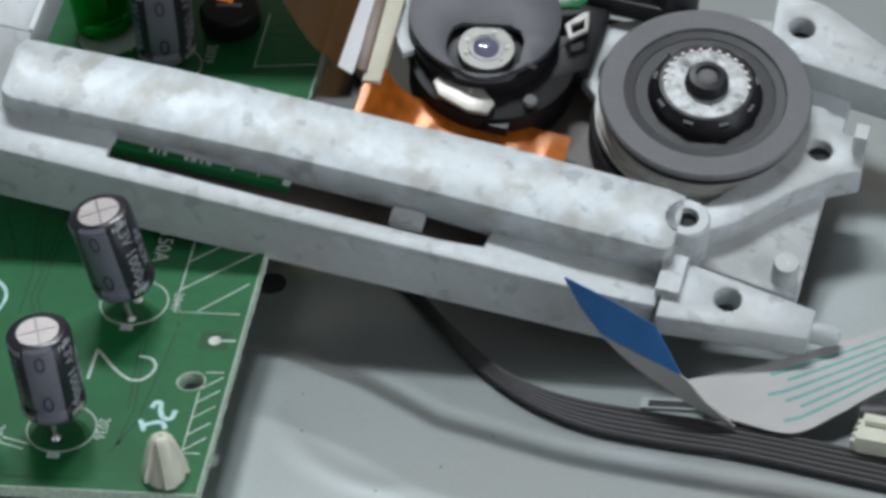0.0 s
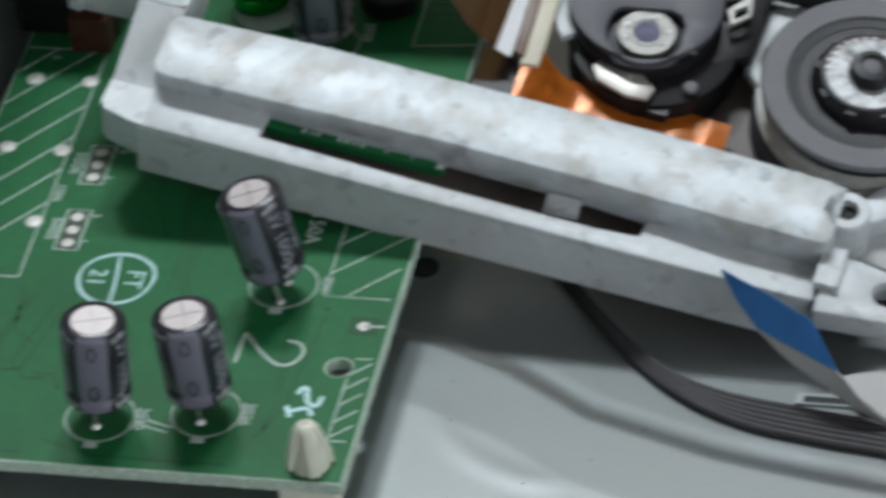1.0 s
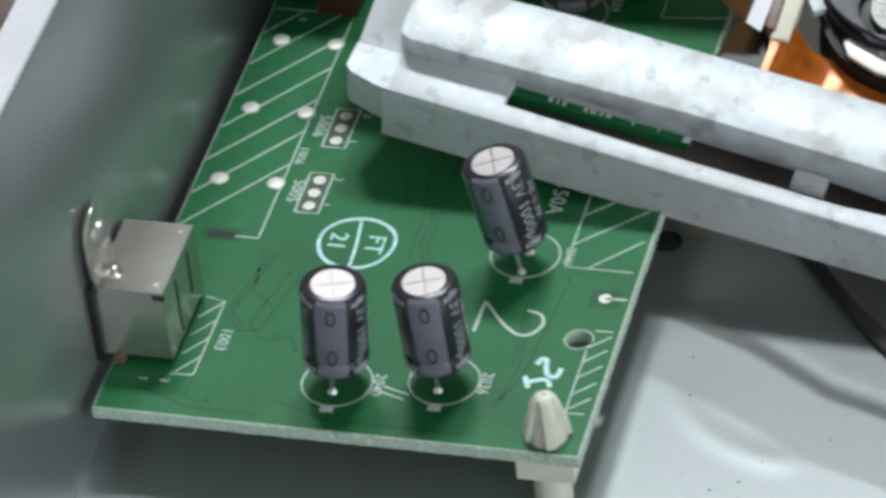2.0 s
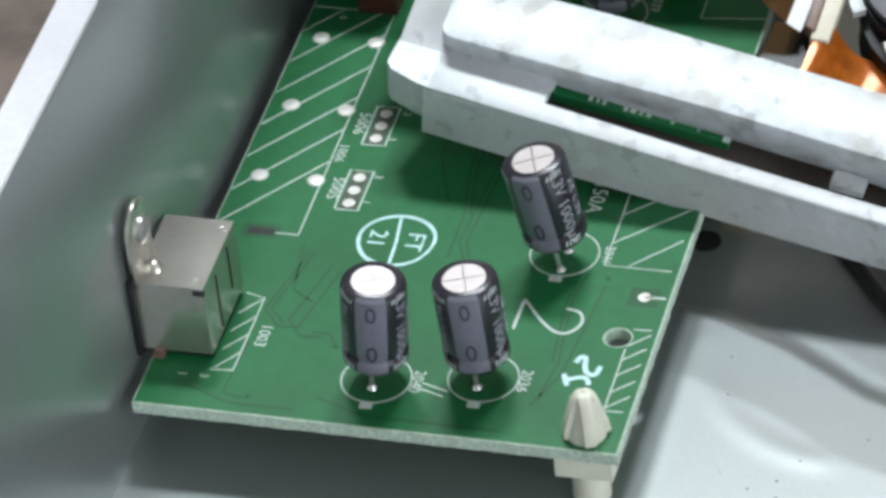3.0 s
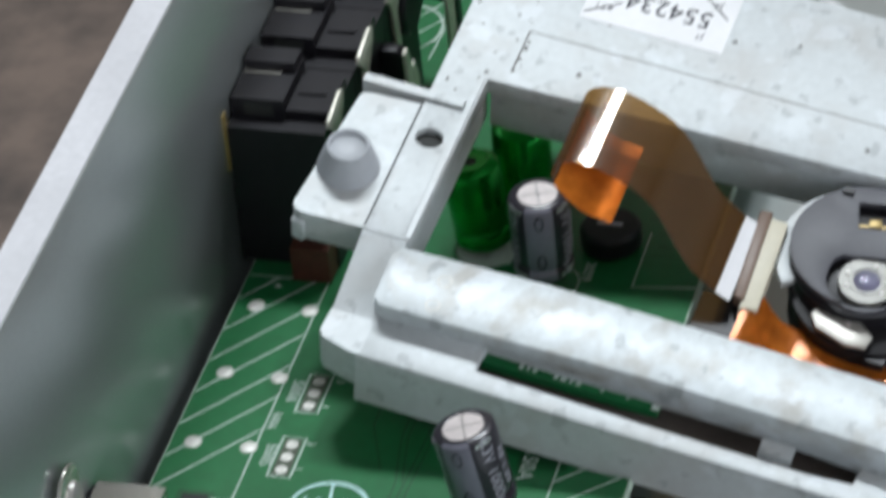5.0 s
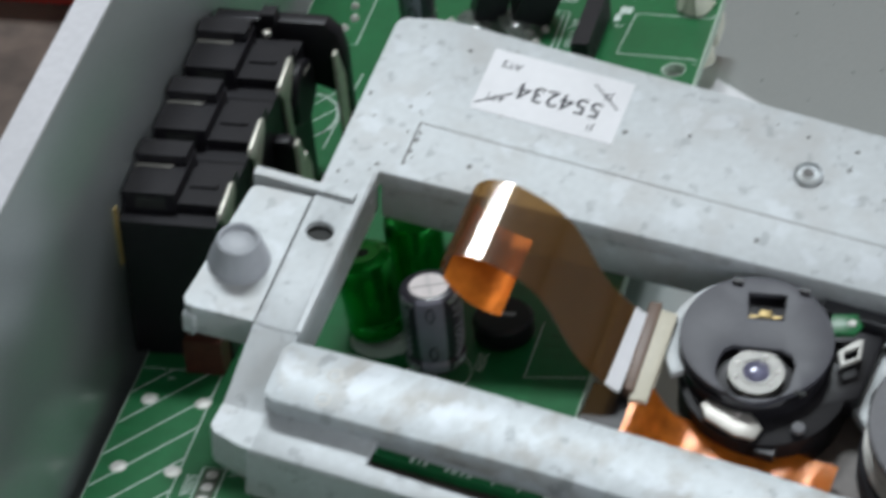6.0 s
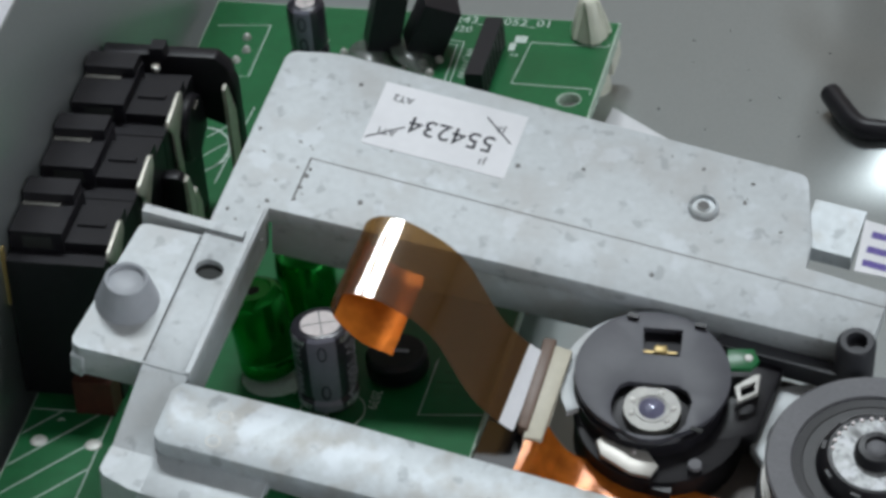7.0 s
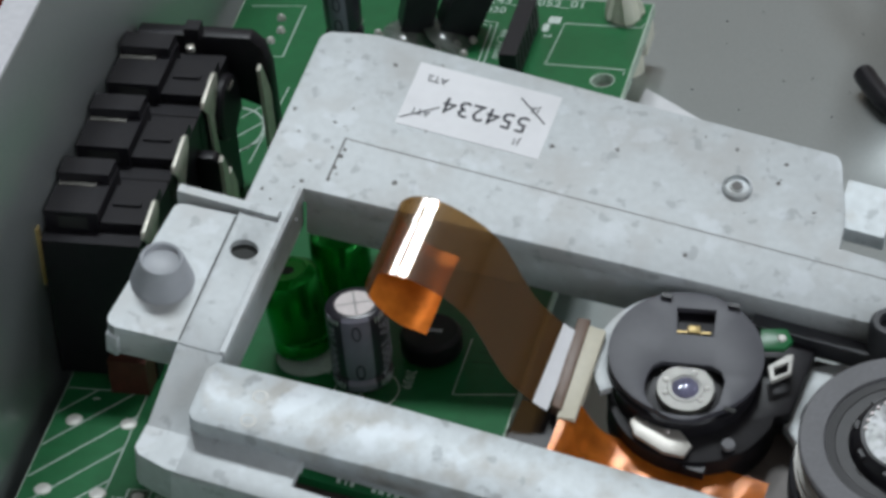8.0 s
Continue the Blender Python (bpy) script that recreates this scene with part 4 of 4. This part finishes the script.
part("recess", lathe(B(), [(9.8, -0.7), (9.75, -0.36), (8.6, -0.42), (8.5, -0.52), (7.0, -0.5), (6.9, -0.58)], 80.9, 15.2, 64), "gloss", hub, "black recessed ring")
part("hub_cone", lathe(B(), [(7.0, -1.0), (6.8, 0.0), (6.4, 1.0), (5.7, 1.7), (5.3, 1.75), (5.0, 1.4), (3.0, 1.3)], 80.9, 15.2, 56), "black", hub, "glossy black hub cone")
part("magnet", lathe(B(), [(5.3, 1.3), (5.25, 1.62), (2.4, 1.66), (2.3, 1.3)], 80.9, 15.2, 56), "magnet", hub, "worn silver magnet ring")
for k in range(15):
    a = radians(360 / 28 * k + 8)
    part("tooth", lathe(B(), [(0.26, 1.4), (0.22, 1.85), (0, 1.9)], 80.9 + 5.15 * math.cos(a), 15.2 + 5.15 * math.sin(a), 8), "alu", hub, "small bright tooth")
for k in range(9):
    a = radians(40 * k + 12)
    bm = soften(box(B(), -0.6, 0.6, 5.9, 6.5, 0.4, 1.35), 0.12)
    bmesh.ops.transform(bm, matrix=Matrix.Translation((80.9, 15.2, 0)) @ Matrix.Rotation(a, 4, "Z"), verts=bm.verts)
    part("claw", bm, "black", hub, "black centring claw")
part("spindle", lathe(B(), [(2.7, 1.4), (2.6, 2.6), (2.2, 3.2), (1.5, 3.3), (1.3, 2.9), (0, 2.95)], 80.9, 15.2, 28), "black", hub, "black spindle tip")
part("spindle_tip", lathe(B(), [(1.25, 2.9), (0.9, 3.1), (0, 3.15)], 80.9, 15.2, 20), "rubber", hub, "worn steel spindle tip")

# laser pickup
pick = part("pickup", soften(plate(B(), [*ring(52.2, 19.4, 9.0, 40)], [], -8.0, -2.4), 0.4), "black", drive, "glossy black laser pickup body")
dee = [*corner(53.4, 15.2, 4.7, 190, 350, 10), (57.8, 17.8), (57.0, 19.0), (55.6, 19.5), (49.8, 18.3), (49.0, 17.5), (48.7, 16.2)]
disc = part("cover_disc", soften(plate(B(), ring(52.2, 20.4, 9.35, 64), [[(49.2, 26.7), (50.3, 22.9), (54.6, 23.8), (53.8, 27.8)], dee], -1.9, -1.0), 0.15), "disc", pick, "matt charcoal cover disc")
part("rim_tab", soften(box(B(), 46.9, 48.2, 27.4, 28.1, -1.2, -0.5), 0.1), "black", pick)
part("rim_tab", soften(box(B(), 55.0, 56.4, 28.6, 29.2, -1.2, -0.5), 0.1), "black", pick)
part("rim_tab", soften(box(B(), 58.8, 60.2, 13.6, 14.2, -1.0, -0.9), 0.02), "dark_hole", pick)
part("gold_coil", soften(plate(B(), [(51.3, 24.0), (52.8, 24.35), (52.55, 25.5), (51.05, 25.15)], [], -2.6, -1.7), 0.15), "gold", pick, "gilt coil")
part("gold_bar", stroke(B(), [(49.6, 23.95), (53.9, 25.05)], 0.3, -2.3, 0.2), "gold", pick)
part("lens_ring", lathe(B(), [(3.5, -2.4), (3.5, -1.55), (3.4, -1.45), (2.2, -1.45), (2.15, -1.7), (0, -1.75)], 53.5, 15.7, 40), "holder", pick, "pale lens holder")
part("lens_rim", lathe(B(), [(2.2, -1.5), (2.15, -1.36), (1.85, -1.36), (1.8, -1.6)], 53.5, 15.7, 32), "holder", pick, "lens rim")
part("lens", lathe(B(), [(1.8, -1.65), (1.5, -1.4), (0.8, -1.2), (0, -1.12)], 53.5, 15.7, 28), "lens", pick, "small clear lens with a violet sheen")
for turn in (15, 80, 170, 215, 330):
    a = radians(turn)
    part("holder_dot", lathe(B(), [(0.36, -1.4), (0.3, -1.3), (0, -1.28)], 53.5 + 2.55 * math.cos(a), 15.7 + 2.55 * math.sin(a), 10), "satin", pick, "small satin dot on the lens holder")
rim = [(52.2 + 10.9 * math.cos(radians(a)), 19.6 + 10.9 * math.sin(radians(a))) for a in range(118, 221, 6)]
rim += [(52.2 + 9.2 * math.cos(radians(a)), 19.6 + 9.2 * math.sin(radians(a))) for a in range(220, 117, -6)]
part("side_flange", soften(plate(B(), rim, [], -3.4, -2.3), 0.12), "cast", pick, "bright pressed side plate")
part("body_skirt", soften(plate(B(), ring(54.2, 17.2, 10.2, 40), [], -9.4, -4.3), 0.8), "gloss", pick, "black lower body of the pickup")
part("mirror_plate", soften(plate(B(), [(48.3, 10.2), (49.0, 11.8), (54.6, 10.6), (56.4, 9.0), (55.9, 7.2), (53.4, 7.0), (49.4, 8.4)], [], -3.8, -3.2), 0.12), "tin_dull", pick, "satin steel plate")
for u, v, w, d in ((57.6, 10.4, 1.6, 2.4), (60.2, 11.0, 2.2, 2.0), (57.2, 7.4, 2.6, 1.4)):
    part("latch", soften(box(B(), u - w / 2, u + w / 2, v - d / 2, v + d / 2, -6.2, -4.8), 0.3), "black", pick)
part("small_screw", lathe(B(), [(0.9, -3.6), (0.8, -3.1), (0, -3.0)], 60.4, 10.6, 14), "rubber", pick, "small steel screw")
part("solder_blob", lathe(B(), [(0.4, -3.4), (0.3, -3.0), (0, -2.9)], 50.4, 10.9, 10), "alu", pick)
part("solder_blob", lathe(B(), [(0.4, -3.4), (0.3, -3.0), (0, -2.9)], 53.0, 10.0, 10), "alu", pick)
part("green_tab", soften(plate(B(), [(60.2, 24.0), (63.1, 24.9), (63.8, 26.4), (62.6, 28.0), (59.6, 27.0)], [], -1.9, -1.2), 0.15), "pcb", pick, "small green board tab")
part("tab_solder", lathe(B(), [(0.6, -1.22), (0.45, -1.05), (0, -1.0)], 62.4, 26.4, 12), "satin", pick)
part("spring_clip", soften(plate(B(), [(61.8, 22.4), (62.8, 20.2), (64.8, 22.2), (64.3, 25.2), (63.5, 24.8)], [[(62.6, 22.4), (63.0, 21.2), (64.3, 22.4), (64.0, 23.8)]], -2.6, -2.0), 0.12), "satin", pick, "bent bright spring clip")
part("carriage", soften(plate(B(), [(60, 14), (66, 18), (66.4, 28.6), (60, 29.6)], [], -8.0, -4.2), 0.4), "black", pick, "black carriage arm")
part("carriage_arm", soften(box(B(), 58.0, 73.0, 28.6, 30.4, -6.0, -3.0), 0.3), "matte", drive, "dark carriage rail")
bm = lathe(B(), [(1.0, 0), (1.0, 40.0)], n=16)
bmesh.ops.transform(bm, matrix=Matrix.Translation((36, 3.2, -8.6)) @ Matrix.Rotation(radians(90), 4, "Y"), verts=bm.verts)
part("guide_shaft", bm, "chrome", drive, "polished guide shaft")
part("connector", soften(plate(B(), [(40.3, 6.4), (42.5, 6.8), (42.1, 20.8), (39.8, 20.9)], [], -3.6, -1.2), 0.2), "cream", pick, "cream cable connector")
part("connector_latch", soften(plate(B(), [(39.2, 7.8), (40.6, 7.4), (39.9, 21.6), (38.3, 21.4)], [], -2.8, -0.9), 0.2), "brown", pick, "brown latch bar")
part("connector_block", soften(box(B(), 35.2, 41.4, 3.0, 9.2, -8.0, -3.4), 0.3), "black", pick)
flap = smooth_line([(40.6, -1.6), (42.4, -2.0), (44.0, -4.5), (46.0, -6.2), (52.0, -6.6), (60.0, -7.0), (66.0, -7.4)], 6)
bm = B()
rows = [[bm.verts.new((u, v + 0.06 * (u - 42) * (1 if v < 4 else 0), n + d)) for v, d in ((0.8, 0.15 * math.sin(u)), (3.4, 0.25 * math.sin(1.7 * u)), (6.0, 0.1), (9.6, 0.0))] for u, n in flap]
for a, b in zip(rows, rows[1:]):
    for k in range(3):
        bm.faces.new((a[k], b[k], b[k + 1], a[k + 1]))
bmesh.ops.solidify(bm, geom=bm.faces[:], thickness=0.12)
part("polyimide_flap", bm, "copper", pick, "creased orange polyimide film")

# the looped film cable
flex = thing("flex_cable", DRIVE, "looped amber film cable with a white end plugged into the pickup", "cable")
loop = smooth_line([(39.0, -1.2), (37.2, -0.2), (34.2, 2.6), (32.4, 5.6), (30.8, 9.0), (29.2, 12.0), (27.1, 14.2), (24.6, 15.7), (21.6, 16.8), (18.6, 16.7), (16.6, 15.0), (16.2, 12.8), (17.3, 10.6), (20.2, 8.0), (23.9, 7.2)], 6)


def film(bm, line, v0, v1, lift, thick):
    rows = []
    for u, n in line:
        up = max(n, 0.0)
        rows.append([bm.verts.new((u - 0.086 * up, v0 + (v1 - v0) * k / 6 + 0.27 * up, n - 0.35 * up + lift)) for k in range(7)])
    for a, b in zip(rows, rows[1:]):
        for k in range(6):
            bm.faces.new((a[k], b[k], b[k + 1], a[k + 1]))
    bmesh.ops.recalc_face_normals(bm, faces=bm.faces)
    bmesh.ops.solidify(bm, geom=bm.faces[:], thickness=thick)
    return bm


part("film", film(B(), loop[4:70], 6.9, 19.3, 0.0, 0.1), "amber", flex, "shiny amber film")
# same film, coloured brighter orange for the light that shines through its curl
part("film_backlit_end", film(B(), loop[69:], 6.9, 19.3, 0.0, 0.1), "copper", flex, "curled end of the film, light shining through painted orange")
part("stiffener", film(B(), loop[:7], 6.9, 19.3, 0.12, 0.15), "white", flex, "white end stiffener")

# ---- cables on the case floor ----
upper_run = smooth_line([(9.5, 60.0), (12.8, 53.4), (17.8, 46.8), (23.9, 39.3), (30.3, 33.0), (37.6, 29.4), (47.8, 27.3), (58.1, 25.6), (76.1, 21.5), (110, 13.5)], 8)
lower_run = smooth_line([(11.5, 57.0), (14.6, 50.8), (19.7, 43.9), (26.6, 35.0), (33.4, 28.9), (41.0, 25.0), (50.0, 23.0), (59.5, 21.5), (76.4, 17.3), (110, 9.3)], 8)
wires = thing("flat_cable", at(0, 0, 0), "dark grey flat cable of joined wires lying on the steel floor", "cable")
for k in range(6):
    pts = []
    for i, (p, q) in enumerate(zip(upper_run, lower_run)):
        x, y = p[0] + (q[0] - p[0]) * k / 5, p[1] + (q[1] - p[1]) * k / 5
        pts.append((x, y, max(floor_height(x, y), floor_height(x, y - 1.5), floor_height(x, y + 1.5)) + 0.55 + 0.12 * (5 - k)))
    part("wire", rod(B(), pts, 0.50, 10), "cable", wires)

ribbon = thing("ribbon_cable", at(0, 0, 0), "white ribbon cable with blue end folded on the floor", "cable")


def strip(bm, left, right, thick=0.15):
    rows = [[bm.verts.new([p + (q - p) * k / 4 for p, q in zip(a, b)]) for k in range(5)] for a, b in zip(left, right)]
    for a, b in zip(rows, rows[1:]):
        for k in range(4):
            bm.faces.new((a[k], b[k], b[k + 1], a[k + 1]))
    bmesh.ops.recalc_face_normals(bm, faces=bm.faces)
    bmesh.ops.solidify(bm, geom=bm.faces[:], thickness=thick)
    return bm


upper = [(37.4, 36.9, 3.4), (43.3, 34.3, 2.2), (48.6, 31.6, 1.0), (51.9, 27.4, -2.6)]
lower = [(37.4, 37.0, 3.0), (39.5, 34.7, 0.6), (42.0, 32.7, -1.6), (51.8, 27.4, -2.7)]
part("blue_end", strip(B(), upper, lower, 0.25), "blue", ribbon, "blue stiffened end")
hem = smooth_line([(42.0, 32.8, -1.7), (46.9, 30.0, -2.2), (51.9, 27.5, -2.8), (55.0, 25.8, -5.4), (58.3, 24.9, -8.0)], 5)
skirt = smooth_line([(42.0, 32.8, -1.9), (45.7, 31.0, -4.6), (50.2, 28.8, -6.4), (54.3, 26.9, -7.8), (58.2, 25.0, -8.3)], 5)
part("white_run", strip(B(), hem, skirt), "ribbon", ribbon)
near = smooth_line([(57.4, 25.9, -8.1), (64.9, 24.2, -8.3), (70.2, 27.4, -7.8), (75.2, 31.7, -7.4), (92, 44, -6.0)], 5)
far = smooth_line([(50.8, 32.6, -8.5), (59.0, 35.4, -8.2), (66.4, 38.6, -7.8), (74.3, 42.6, -7.4), (90, 52, -6.5)], 5)
part("white_sheet", strip(B(), near, far), "ribbon", ribbon, "white printed ribbon")
for k in range(6):
    f = 0.16 + 0.13 * k
    band = [tuple(p + (q - p) * f for p, q in zip(a, b)) for a, b in zip(near, far)][5 + (k * 2) % 3 : 18]
    wide = [tuple(p + (q - p) * (f + 0.045) for p, q in zip(a, b)) for a, b in zip(near, far)][5 + (k * 2) % 3 : 18]
    part("teal_line", strip(B(), [(x, y, z + 0.12) for x, y, z in band], [(x, y, z + 0.12) for x, y, z in wide], 0.04), "teal", ribbon, "teal printed line")

plug = thing("white_plug", at(76.0, 24.4, floor_height(76.0, 24.4), 0, 0, -12), "white plastic plug with a black wire bundle on the floor", "plug")
part("plug_body", soften(box(B(), -3, 6, -3.0, 1.4, 0.05, 4.0), 0.4), "nylon", plug)
for k in range(4):
    part("plug_tooth", soften(box(B(), -3.7, -2.9, -2.8 + 1.1 * k, -2.2 + 1.1 * k, 0.6, 3.2), 0.15), "nylon", plug)
part("plug_ridge", soften(box(B(), -2.4, 5.6, -0.6, 0.4, 3.9, 4.7), 0.2), "nylon", plug)
part("wire_bundle", rod(B(), [(-4, 2.8, 1.8), (0, 3.6, 2.0), (8, 3.4, 1.8)], 1.8, 14), "cable", plug)
part("slot", box(B(), -3.3, 3.3, -0.55, 0.55, -0.01, 0.02), "dark_hole", tagged(part("floor_slot", soften(box(B(), 46.4, 54.8, 29.7, 31.5, FLOOR - 1.2, FLOOR - 0.12), 0.12), "steel", label="narrow pressed slot in the steel floor"), category="slot"))
bpy.data.objects["slot"].matrix_local = at(50.6, 30.5, FLOOR - 0.12)
hole = lathe(B(), [(1.9, FLOOR - 1.2), (1.9, FLOOR - 0.26), (0, FLOOR - 0.24)], -1.6, 49.6, 24)
tagged(part("floor_hole", hole, "dark_hole", label="round dark hole in the steel floor"), category="hole", kind="structure")

hook = smooth_line([(29.6, 160.6, -5.6), (31.4, 157.6, -5.6), (34.4, 153.6, -5.6), (38.5, 152.6, -5.6), (60, 152.0, -5.6)], 6)
tagged(part("black_rod", rod(B(), hook, 1.5, 12), "black", label="bent black rod lying on the raised floor"), category="rod")
bm = prism(B(), [(-0.1, 158.5), (9.1, 151.7), (5.1, 146.7), (-1.2, 149.6)], floor_height(6, 152) - 0.05, floor_height(6, 152) + 0.4)
tagged(part("paper_scrap", bm, "white", label="white scrap of paper beside the green board"), category="paper")
lamp = thing("ceiling_lamp", at(0, 0, 0), "ceiling lamp with two bright panels over the bench", "lamp")
part("housing", soften(box(B(), -450, 320, 630, 890, 1630, 1680), 5), "plaster", lamp)
bm = plate(B(), [(70.8, 43.8), (80.0, 44.4), (80.0, 51.6), (70.0, 52.0)], [], -1.8, -1.65)
tail = part("ribbon_tail", bm, "white", drive, "white ribbon with violet print")
for v in (45.4, 47.6, 50.0):
    part("printed_bar", box(B(), 71.4, 74.6, v - 0.5, v + 0.5, -1.65, -1.6), "violet", tail, "violet printed bar")

dust = random.Random(21)
specks = []
for k in range(26):
    x, y = (dust.uniform(3, 30), dust.uniform(2, 30)) if k < 12 else (dust.uniform(3, 28), dust.uniform(142, 178))
    specks.append((x, y, dust.uniform(0.08, 0.22)))
bm = B()
for x, y, r in specks:
    lathe(bm, [(r, floor_height(x, y) - 0.02), (r * 0.7, floor_height(x, y) + 0.06), (0, floor_height(x, y) + 0.07)], x, y, 7)
tagged(part("dust", bm, "ink", label="dark specks of dust on the steel floor"), category="dust", kind="stuff")
